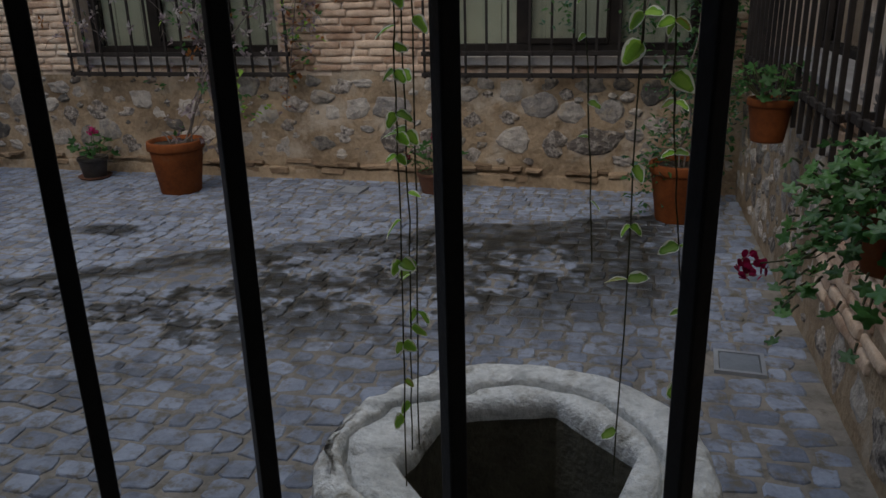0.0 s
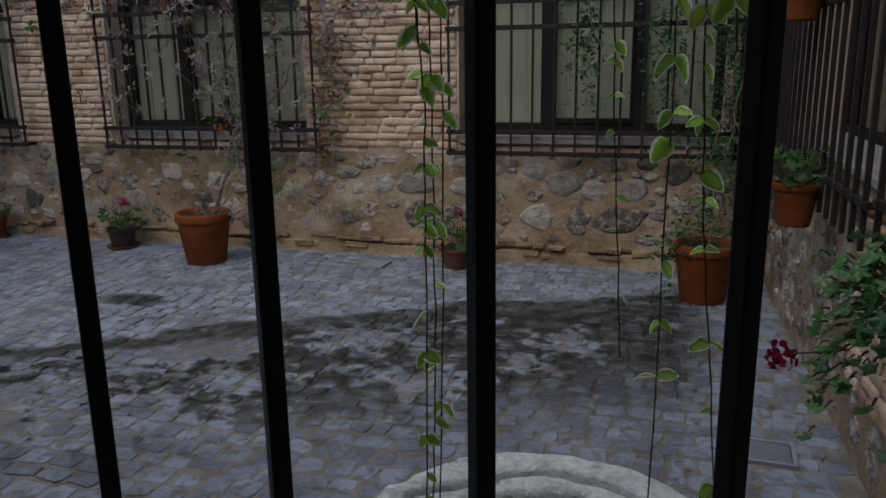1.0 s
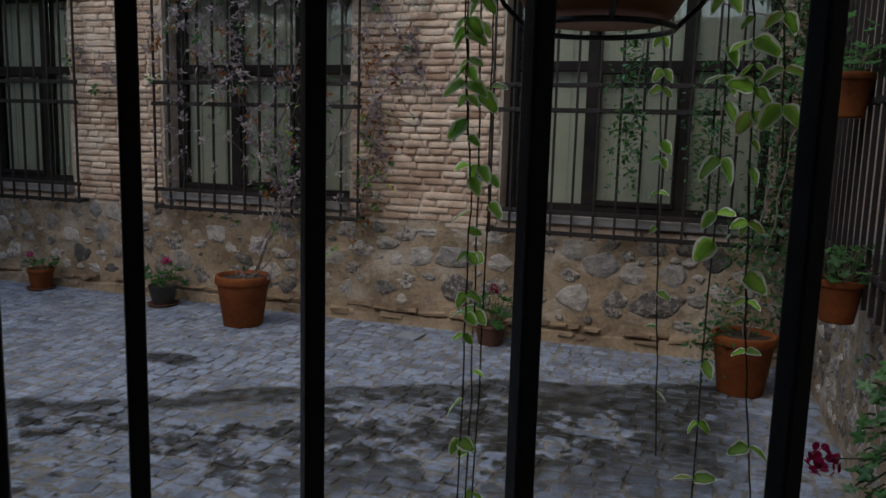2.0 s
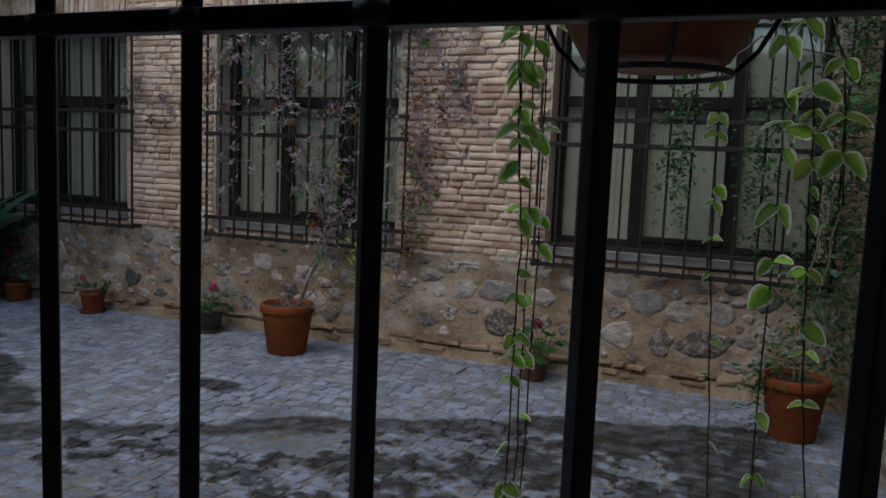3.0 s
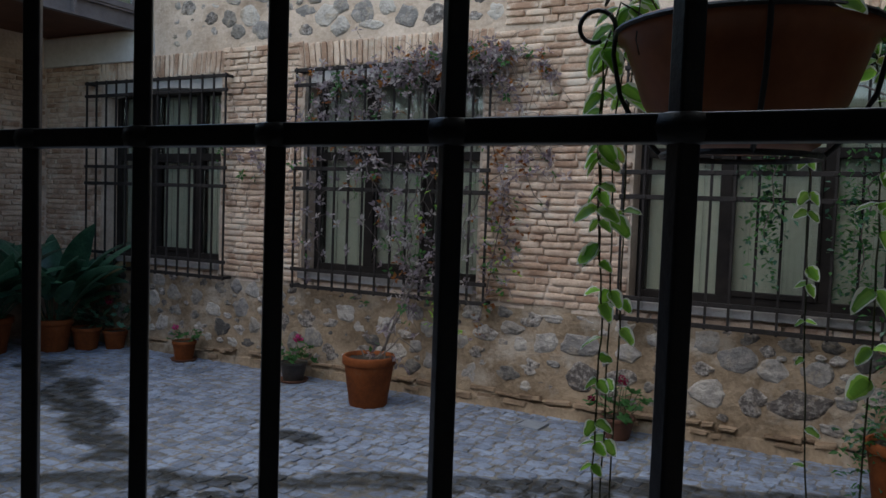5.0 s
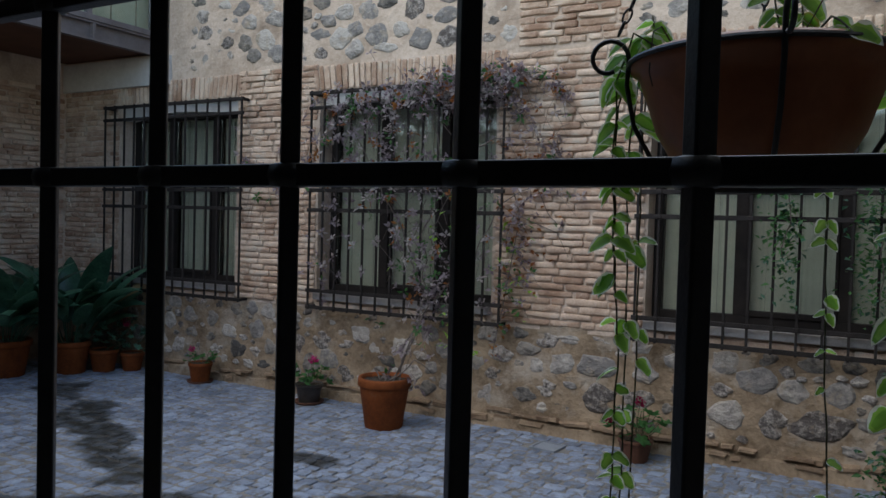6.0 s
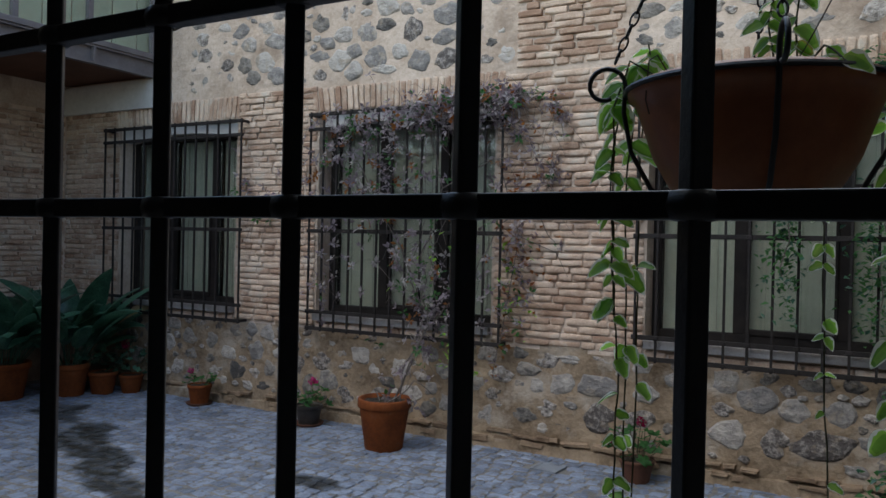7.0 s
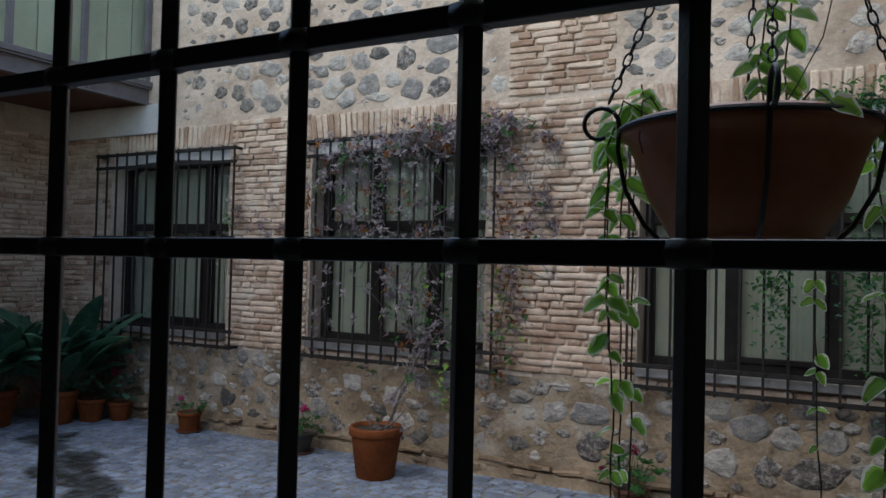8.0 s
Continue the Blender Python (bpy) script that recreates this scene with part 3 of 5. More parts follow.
# ---------------------------------------------------------------- the iron gate in front of the viewer
def iron_gate():
    g = thing("iron_gate", "black forged iron gate of diagonal square bars", "gate", pose(0, 0.67, 0))
    xs = [-0.817, -0.678, -0.540, -0.402, -0.264, -0.128, 0.0133, 0.1545, 0.300, 0.441, 0.581, 0.716]
    up = mesh_of("bar", tube_square(0.0136, 0.06, 2.30, math.pi / 4), M_IRON)
    for x in xs:
        piece("bar", up, g, Matrix.Translation((x, 0, 0)))
    for z in (0.10, 1.3685, 1.521, 2.26):
        bm = boxes((xs[0] - 0.03, xs[-1] + 0.03, -0.0075, 0.0075, z - 0.008, z + 0.008), bevel=0.0015)
        rail = part("rail", bm, M_IRON, g)
        eye = bmesh.new()
        lathe(eye, [(0.0088, -0.0088), (0.0145, -0.0075), (0.0165, 0.0), (0.0145, 0.0075), (0.0088, 0.0088)], 8, 0.05)
        bmesh.ops.scale(eye, vec=(1.12, 0.8, 1.0), verts=eye.verts)
        me = mesh_of("eye", eye, M_IRON, True)
        for x in xs:
            piece("eye", me, rail, Matrix.Translation((x, 0, z)))
    part("stile", boxes((xs[0] - 0.05, xs[0] - 0.025, -0.014, 0.014, 0.02, 2.32), bevel=0.003), M_IRON, g)
    part("stile", boxes((xs[-1] + 0.025, xs[-1] + 0.05, -0.014, 0.014, 0.02, 2.32), bevel=0.003), M_IRON, g)
    return g


iron_gate()


# ---------------------------------------------------------------- gallery over the far left
def gallery():
    g = thing("gallery", "glazed timber gallery on a grey-brown steel beam", "gallery", pose(0, 0, 0))
    x0, xe, y0, y1, z = -6.5, -5.27, 0.85, 4.925, 2.715
    part("soffit", boxes((x0, xe - 0.06, y0, y1, z + 0.02, z + 0.09)), M_SOFFIT, g, "red-brown boarded soffit")
    bm = bmesh.new()
    for r in ((xe - 0.06, xe, y0, y1, z, z + 0.015), (xe - 0.06, xe, y0, y1, z + 0.135, z + 0.15), (xe - 0.05, xe - 0.035, y0, y1, z + 0.015, z + 0.135)):
        box(bm, *r)
    part("edge_beam", bm, M_STEEL, g, "grey-brown steel channel beam")
    for y in (2.3, 3.35, 4.3):
        part("stiffener", boxes((xe - 0.035, xe + 0.004, y - 0.012, y + 0.012, z + 0.0155, z + 0.1345)), M_STEEL, g)
    part("cap_rail", boxes((xe - 0.10, xe + 0.012, y0, y1, z + 0.152, z + 0.20), bevel=0.004), M_STEEL, g)
    ys = [4.925 - 0.62 * i for i in range(7)]
    for i, y in enumerate(ys):
        part("window_post", boxes((xe - 0.07, xe - 0.02, y - 0.05, y - 0.005, z + 0.202, 4.2), bevel=0.004), M_STEEL, g)
    for a, b in zip(ys, ys[1:]):
        p = part("pane", boxes((xe - 0.05, xe - 0.044, b, a - 0.055, z + 0.203, 4.2)), M_GLASS, g)
        p.visible_shadow = False
        bm = bmesh.new()
        for j in range(5):
            c0 = b + (a - b) * j / 5
            box(bm, xe - 0.13 - 0.012 * (j % 2), xe - 0.126 - 0.012 * (j % 2), c0, c0 + (a - b) / 5 - 0.002, z + 0.2, 4.2)
        part("blind", bm, M_BLINDUP, g, "pale cream blind")
    part("roof_slab", boxes((x0, xe, y0, y1, 4.202, 4.35)), M_LINTEL, g)
    part("floor_slab", boxes((x0, xe - 0.105, y0, y1, z + 0.092, z + 0.2)), M_SOFFIT, g)
    return g


gallery()
tagged(part("plaster_band", boxes((-6.5, -5.10, 4.885, 4.945, 2.46, 2.713), bevel=0.005), M_LINTEL), "off-white plastered beam on the wall under the gallery", "beam", kind="structure")


# ---------------------------------------------------------------- pots and plants
def pot_parts(g, r, h, mat=None, rim=True, soil=True):
    mat = mat or M_TERRA
    bm = bmesh.new()
    b = r * 0.72
    prof = [(0.001, 0.0), (b * 0.96, 0.0), (b, 0.008), (r * 0.93, h * 0.80)]
    if rim:
        prof += [(r * 0.945, h * 0.82), (r * 1.0, h * 0.835), (r * 1.02, h * 0.86), (r * 1.02, h * 0.975), (r * 0.99, h)]
    else:
        prof += [(r, h)]
    prof += [(r * 0.90, h), (r * 0.87, h * 0.9), (r * 0.80, h * 0.80), (0.001, h * 0.80)]
    lathe(bm, prof, 36, 0.012)
    part("pot", bm, mat, g, smooth=True)
    if soil:
        bm = bmesh.new()
        bmesh.ops.create_circle(bm, cap_ends=True, radius=r * 0.885, segments=28)
        bmesh.ops.triangulate(bm, faces=bm.faces)
        bmesh.ops.subdivide_edges(bm, edges=bm.edges, cuts=2)
        for v in bm.verts:
            v.co.z = h * 0.92 + 0.012 * noise.noise(v.co * 40)
        part("soil", bm, M_SOIL, g)


def leaf_shape(bm, m, length, width, kind=2, curl=0.25, mat=0):
    """One leaf: kind 2 a round petal, 3 a five-lobed leaf."""
    if kind == 3:
        c = bm.verts.new(m @ Vector((length * 0.35, 0, 0)))
        ring = []
        for i in range(20):
            a = -math.pi + 2 * math.pi * (i + 0.5) / 20
            r = length * 0.62 * (0.80 + 0.24 * math.cos(5 * a)) * (0.75 + 0.25 * math.cos(a / 2))
            ring.append(bm.verts.new(m @ Vector((length * 0.35 + math.cos(a) * r, math.sin(a) * r * width / length, -curl * r * r / length + 0.10 * length * math.cos(5 * a)))))
        for i in range(20):
            f = bm.faces.new((c, ring[i], ring[(i + 1) % 20]))
            f.material_index = mat
            f.smooth = True
        return
    n = 7
    pts = []
    for i in range(n + 1):
        t = i / n
        w = math.sin(math.pi * (0.06 + 0.94 * t)) ** 0.5 * (1 + 0.09 * math.sin(t * 17))
        pts.append((t * length, w * width / 2, -curl * length * t * t))
    prev = None
    for x, w, z in pts:
        k = 0.56
        row = [(x, -w, z + w * 0.25), (x, -w * k, z + w * 0.14), (x, 0, z), (x, w * k, z + w * 0.14), (x, w, z + w * 0.25)]
        row = [bm.verts.new(m @ Vector(p)) for p in row]
        if prev:
            for j in range(4):
                f = bm.faces.new((prev[j], prev[j + 1], row[j + 1], row[j]))
                f.material_index = mat
                f.smooth = True
        prev = row


def scatter_leaves(bm, centres, rnd, size, kind=0, mats=(0,), flat=0.6):
    """Small leaves at the given points, turned at random."""
    for p in centres:
        s = size * rnd.uniform(0.6, 1.25)
        m = Matrix.Translation(p) @ Euler((rnd.uniform(-flat, flat), rnd.uniform(-0.9, 0.9), rnd.uniform(0, 6.28))).to_matrix().to_4x4()
        quad = [(0, 0, 0), (s * 0.45, -s * 0.3, s * 0.08), (s, 0, -s * 0.12), (s * 0.45, s * 0.3, s * 0.08)]
        vs = [bm.verts.new(m @ Vector(q)) for q in quad]
        k = rnd.choice(mats)
        for f in ((vs[0], vs[1], vs[2]), (vs[0], vs[2], vs[3])):
            bm.faces.new(f).material_index = k


def geranium(m, r, h, label, rnd, spread, height, petals=None, flowers=(), leaves=26, leaf=0.055, group="geranium pots", rim=True, dark=False, droop=0.0, mat=None, saucer=False):
    """A flower pot with rounded lobed leaves on thin stems and flower heads."""
    g = thing("potted_geranium", label, "potted plant", m, group)
    if saucer:
        bm = bmesh.new()
        lathe(bm, [(0.001, 0.001), (r * 0.95, 0.001), (r * 1.12, 0.022), (r * 1.08, 0.024), (r * 0.92, 0.008), (0.001, 0.008)], 32, 0.01)
        part("saucer", bm, M_DARKCLAY, g, "dark clay saucer", smooth=True)
    pot_parts(g, r, h, mat, rim=rim)
    tips = []
    for i in range(leaves):
        a, q = rnd.uniform(0, 6.28), math.sqrt(rnd.random())
        p = Vector((math.cos(a) * q * spread, math.sin(a) * q * spread, h + height * rnd.uniform(0.15, 1.0) * (1.1 - 0.5 * q) - droop * q * q * rnd.random()))
        root = Vector((math.cos(a) * r * 0.3, math.sin(a) * r * 0.3, h * 0.87))
        mid = (root + p) / 2 + Vector((0, 0, 0.03))
        back = (root - p).normalized()
        tips.append((p, a, back * min(0.05 if droop == 0 else 0.018, (root - p).length), back * 0.008 + Vector((0, 0, 0.002))))
    for p, a, root, mid in tips:
        bm = bmesh.new()
        tube(bm, (root, mid, (0, 0, 0)), 0.0028, 4, 0.6, 1)
        s = leaf * rnd.uniform(0.7, 1.3)
        leaf_shape(bm, Euler((rnd.uniform(-0.5, 0.5), rnd.uniform(-0.4, 0.9) + (0.5 if droop else 0.0), a + rnd.uniform(-0.8, 0.8))).to_matrix().to_4x4(), s, s * 1.1, 3, 0.2)
        part("leaf", bm, [M_ASPID if dark else M_IVY if droop else M_GREEN, M_STEM], g, m=Matrix.Translation(p))
    for x, y, z, s in flowers:
        bm = bmesh.new()
        tube(bm, ((0, 0, h), (x * 0.5, y * 0.5, h + (z - h) * 0.7), (x, y, z)), 0.002, 4)
        part("flower_stem", bm, M_STEM, g)
        bm = bmesh.new()
        for i in range(34):
            d = Vector((rnd.gauss(0, 1), rnd.gauss(0, 1), rnd.gauss(0, 0.7))).normalized() * s * rnd.uniform(0.5, 1)
            mm = Matrix.Translation(Vector((x, y, z)) + d) @ d.to_track_quat("Z", "Y").to_matrix().to_4x4() @ Matrix.Rotation(rnd.uniform(0, 6), 4, "Z")
            leaf_shape(bm, mm, s * 0.55, s * 0.5, 2, -0.2)
        part("flower_head", bm, petals or M_PINK, g)
    return g


rnd = random.Random(11)
geranium(pose(-4.53, 4.77, 0), 0.095, 0.165, "small terracotta pot of geraniums with a pink bloom at the wall", rnd, 0.12, 0.11, M_PINK, ((-0.07, -0.03, 0.27, 0.025),), 20, 0.05, saucer=True)
geranium(pose(-3.37, 4.72, 0), 0.10, 0.15, "dark plastic pot of geraniums with a bright pink bloom", rnd, 0.15, 0.17, M_PINK, ((0.06, -0.03, 0.33, 0.035),), 24, 0.06, mat=M_DARKPOT, saucer=True)
# this pot stands in shade; the darker clay colour paints that
geranium(pose(-0.96, 4.71, 0), 0.10, 0.13, "low terracotta pot of geraniums, darkened as in shade, dull red blooms", rnd, 0.15, 0.22, M_RED, ((0.03, -0.03, 0.35, 0.03), (-0.15, -0.04, 0.22, 0.024)), 34, 0.06, mat=M_DARKCLAY)
geranium(pose(0.70, 3.24, 0.645), 0.08, 0.155, "terracotta pot of geraniums hung on the side grille", rnd, 0.13, 0.17, M_PINK, (), 48, 0.042)
geranium(pose(0.69, 3.42, 1.36), 0.085, 0.16, "terracotta pot of bushy green plants hung high on the grille", rnd, 0.17, 0.20, M_PINK, (), 70, 0.045)
geranium(pose(0.715, 1.72, 0.70), 0.07, 0.13, "clay pot of trailing geraniums with crimson bloom on grille", rnd, 0.19, 0.16, M_RED, ((-0.205, 0.23, -0.08, 0.034),), 420, 0.030, droop=0.34)


def whorl(bm, p, rnd, size, mats):
    """A shoot tip: a short twig with four to seven leaves standing round it."""
    k = rnd.choice(mats)
    axis = Vector((rnd.gauss(0, 0.6), rnd.uniform(-1.0, -0.1), rnd.gauss(0.1, 0.7))).normalized()
    rot = axis.to_track_quat("Z", "Y").to_matrix()
    n = rnd.randint(4, 7)
    for i in range(n):
        a = 6.28 * i / n + rnd.uniform(-0.4, 0.4)
        s = size * rnd.uniform(0.6, 1.2)
        m = Matrix.Translation(p) @ (rot @ Matrix.Rotation(a, 3, "Z") @ Matrix.Rotation(rnd.uniform(-0.9, 0.35), 3, "Y")).to_4x4()
        vs = [bm.verts.new(m @ Vector(q)) for q in ((s * 0.08, 0, 0), (s * 0.55, -s * 0.24, s * 0.06), (s, 0, -s * 0.12), (s * 0.55, s * 0.24, s * 0.06), (s * 0.5, 0, -s * 0.03))]
        j = k if rnd.random() < 0.75 else rnd.choice(mats)
        for f in ((0, 1, 4), (1, 2, 4), (2, 3, 4), (3, 0, 4)):
            bm.faces.new([vs[q] for q in f]).material_index = j


def trunked_pot(name, label, m, r, h, rnd, stems, clouds, mats, leaf, counts, twig=0.006, whorls=False):
    """A pot whose plant climbs: woody stems given as polylines, and small leaves round given lines."""
    g = thing(name, label, "potted plant", m)
    pot_parts(g, r, h)
    for line in stems:
        bm = bmesh.new()
        pts = []
        for i, (p, q) in enumerate(zip(line, line[1:])):
            for k in range(9):
                t = k / 9
                v = Vector(p).lerp(Vector(q), t)
                v += 0.035 * noise.noise_vector(v * 7)
                pts.append(v)
        pts.append(Vector(line[-1]))
        tube(bm, pts, twig, 5, 0.45)
        part("stem", bm, M_TWIG, g, smooth=True)
    bm = bmesh.new()
    for n, ((p, q, spread), c) in enumerate(zip(clouds, counts)):
        centres = []
        for i in range(c):
            v = Vector(p).lerp(Vector(q), rnd.random())
            v += Vector((rnd.gauss(0, spread[0]), rnd.gauss(0, spread[1]), rnd.gauss(0, spread[2])))
            centres.append(v)
            if rnd.random() < 0.5:
                centres.append(v + Vector((rnd.uniform(-1, 1), rnd.uniform(-0.5, 0.5), rnd.uniform(-1, 1))) * leaf * 0.8)
        if whorls:
            for v in centres[::3 if n < 2 else 4]:
                whorl(bm, v, rnd, leaf * 0.9, range(len(mats)))
                if rnd.random() < 0.6:
                    w = v + Vector((rnd.uniform(-0.16, 0.16), rnd.uniform(0, 0.05), rnd.uniform(-0.2, 0.12)))
                    tube(bm, (v, v.lerp(w, 0.5) + Vector((0, -0.02, 0.02)), w), 0.0016, 3, 1.0, len(mats))
        else:
            scatter_leaves(bm, centres, rnd, leaf, 0, range(len(mats)))
    tagged(part("foliage", bm, list(mats) + [M_TWIG], g), kind="stuff")
    return g


# the dry climber on the middle grille grows from the largest pot
rnd = random.Random(5)
trunked_pot("potted_climber", "large terracotta pot with a dry mauve-leaved climber on the grille", pose(-2.56, 4.49, 0), 0.172, 0.33, rnd,
            [((0.06, 0, 0.28), (0.12, 0.1, 0.55), (0.16, 0.28, 0.8), (0.05, 0.33, 1.2), (0.2, 0.33, 1.7), (0.1, 0.33, 2.2), (0.5, 0.34, 2.32), (1.0, 0.38, 2.25)),
             ((0.16, 0.28, 0.8), (-0.1, 0.33, 1.3), (-0.4, 0.33, 1.75), (-0.7, 0.33, 2.25)),
             ((0.16, 0.28, 0.8), (0.45, 0.33, 1.1), (0.62, 0.36, 1.5), (0.85, 0.40, 1.6), (1.0, 0.41, 1.35)),
             ((0.2, 0.33, 1.7), (0.6, 0.33, 1.9), (0.85, 0.38, 1.9)),
             ((0.02, 0, 0.28), (0.2, 0.05, 0.45), (0.3, 0.12, 0.36)), ((0.1, 0.02, 0.28), (0.05, 0.12, 0.5), (0.22, 0.3, 0.9), (0.12, 0.32, 1.3), (0.3, 0.33, 1.6)), ((0.03, 0.03, 0.28), (0.14, 0.16, 0.6), (0.1, 0.3, 0.85), (-0.05, 0.32, 1.1), (0.08, 0.33, 1.5)), ((-0.02, 0.0, 0.28), (-0.08, 0.0, 0.38), (-0.05, 0.05, 0.33))],
            [((0.0, 0.32, 2.27), (0.80, 0.33, 2.30), (0.10, 0.05, 0.05)), ((-0.75, 0.31, 2.15), (0.8, 0.33, 2.17), (0.10, 0.05, 0.07)),
             ((-0.85, 0.32, 2.1), (-0.75, 0.32, 0.8), (0.10, 0.04, 0.1)), ((-0.6, 0.31, 2.0), (-0.2, 0.31, 1.55), (0.14, 0.04, 0.12)),
             ((-0.2, 0.31, 1.95), (0.35, 0.31, 1.3), (0.22, 0.04, 0.2)), ((0.0, 0.28, 1.2), (0.2, 0.3, 0.75), (0.14, 0.05, 0.12)),
             ((0.95, 0.38, 2.25), (1.08, 0.40, 2.1), (0.03, 0.03, 0.05)), ((0.68, 0.33, 2.2), (0.72, 0.33, 0.8), (0.10, 0.05, 0.1)),
             ((0.75, 0.38, 1.95), (1.05, 0.40, 1.4), (0.09, 0.03, 0.12)), ((1.0, 0.40, 1.85), (0.98, 0.40, 1.7), (0.03, 0.02, 0.03)), ((-1.72, 0.37, 1.72), (-1.1, 0.39, 1.6), (0.09, 0.02, 0.10)), ((-0.75, 0.31, 1.6), (0.6, 0.31, 1.0), (0.12, 0.04, 0.15)), ((0.05, 0.05, 0.38), (0.2, 0.26, 0.8), (0.07, 0.05, 0.08))],
            [M_MAUVE, M_MAUVE, M_PALE, M_MAUVE, M_PALE, M_MAUVE, M_PALE, M_MAUVE, M_GREEN, M_RUSTLEAF], 0.052, (620, 480, 170, 230, 260, 190, 55, 140, 120, 14, 70, 110, 90), 0.0055, True)
g = thing("wall_climber", "thin orange and green leaves trailing beside the grille", "climbing plant", pose(-2.56, 4.49, 0))
rnd = random.Random(8)
bm = bmesh.new()
tube(bm, ((0.6, 0.38, 1.9), (0.75, 0.40, 1.4), (0.66, 0.37, 0.8), (0.6, 0.36, 0.5)), 0.004, 5, 0.5)
tube(bm, ((0.75, 0.40, 1.4), (1.0, 0.42, 1.3), (1.08, 0.42, 1.15)), 0.003, 5, 0.5)
part("stem", bm, M_TWIG, g)
for name, mats, lines in (("dry_leaves", [M_RUSTLEAF, M_MAUVE], (((0.72, 0.38, 1.75), (0.8, 0.40, 1.05), 0.09, 150), ((0.7, 0.38, 1.0), (0.6, 0.36, 0.5), 0.05, 34))),
                          ("green_leaves", [M_LIME, M_GREEN], (((0.75, 0.38, 1.35), (0.7, 0.36, 0.75), 0.06, 60), ((0.3, 0.25, 0.85), (0.42, 0.2, 0.4), 0.05, 30), ((-0.35, 0.38, 0.62), (0.5, 0.38, 0.5), 0.04, 16), ((-0.1, 0.3, 1.0), (0.4, 0.3, 1.5), 0.06, 24)))):
    bm = bmesh.new()
    for p, q, s, c in lines:
        scatter_leaves(bm, [Vector(p).lerp(Vector(q), rnd.random()) + Vector((rnd.gauss(0, s), rnd.gauss(0, 0.02), rnd.gauss(0, s))) for i in range(c)], rnd, 0.05, 0, (0, 1))
    tagged(part(name, bm, mats, g), kind="stuff")

# the green jasmine in the corner pot, and its strands on the right-hand grille
rnd = random.Random(6)
trunked_pot("potted_jasmine", "terracotta pot in the corner with a green climber up the wall", pose(0.46, 4.36, 0), 0.155, 0.31, rnd,
            [((0, 0, 0.26), (0.02, 0.2, 0.7), (0.1, 0.38, 1.2), (0.08, 0.44, 1.9), (0.0, 0.44, 2.35)), ((0.02, 0, 0.26), (0.12, 0.3, 0.9), (0.2, 0.44, 1.6), (0.22, 0.48, 2.3)),
             ((0.08, 0.44, 1.9), (-0.3, 0.42, 2.0), (-0.62, 0.40, 1.8), (-0.68, 0.38, 1.2)), ((0.08, 0.44, 1.9), (-0.2, 0.42, 1.5), (-0.22, 0.40, 1.0))],
            [((0.12, 0.40, 0.75), (0.2, 0.46, 2.3), (0.09, 0.06, 0.1)), ((-0.66, 0.40, 1.85), (-0.68, 0.40, 1.05), (0.05, 0.04, 0.08)), ((-0.22, 0.41, 1.6), (-0.24, 0.40, 0.95), (0.07, 0.04, 0.1)),
             ((0.0, 0.1, 0.35), (0.05, 0.2, 0.75), (0.10, 0.09, 0.1)), ((-0.5, 0.41, 2.25), (0.2, 0.44, 2.3), (0.1, 0.05, 0.06)), ((-0.15, -0.08, 0.4), (-0.18, -0.05, 0.12), (0.05, 0.05, 0.06)), ((0.2, 0.35, 0.2), (0.28, 0.40, 0.9), (0.05, 0.05, 0.1))],
            [M_GREEN, M_GREEN, M_ASPID], 0.042, (1150, 260, 260, 260, 420, 90, 170), 0.006)


def aspidistra(m, r, h, label, rnd, count, length, tan):
    g = thing("potted_aspidistra", label, "potted plant", m, "leafy corner plants")
    pot_parts(g, r, h)
    for i in range(count):
        a = 6.28 * i / count * 2.4 + rnd.uniform(-0.3, 0.3)
        lean = rnd.uniform(0.08, 0.75)
        s = length * rnd.uniform(0.6, 1.1)
        bm = bmesh.new()
        p = Vector((math.cos(a) * r * 0.5, math.sin(a) * r * 0.5, h * 0.86))
        side = Vector((-math.sin(a), math.cos(a), 0))
        bend = rnd.uniform(0.9, 2.3)
        twist = rnd.uniform(-0.5, 0.5)
        last = None
        stalk = [p.copy()]
        for q in range(13):
            ang = lean + bend * max(0.0, q / 12 - 0.2) ** 1.5
            d = Vector((math.cos(a) * math.sin(ang), math.sin(a) * math.sin(ang), math.cos(ang)))
            p = p + d * s / 12
            p.z = max(p.z, 0.03)
            if q < 4:
                stalk.append(p.copy())
            if q >= 3:
                u = (q - 3) / 9
                w = 0.115 * s / 0.6 * (0.04 + 0.96 * math.sin(math.pi * u ** 0.75) ** 0.8) * 0.62
                up = side.cross(d)
                across = side * math.cos(twist) + up * math.sin(twist)
                row = [bm.verts.new(p - across * w + up * w * 0.3), bm.verts.new(p), bm.verts.new(p + across * w + up * w * 0.3)]
                if last:
                    for j in (0, 1):
                        bm.faces.new((last[j], last[j + 1], row[j + 1], row[j])).smooth = True
                last = row
        tube(bm, stalk, 0.004, 4, 0.8)
        part("leaf", bm, M_TAN if i in tan else M_ASPID, g, "dry tan leaf" if i in tan else "")
    return g


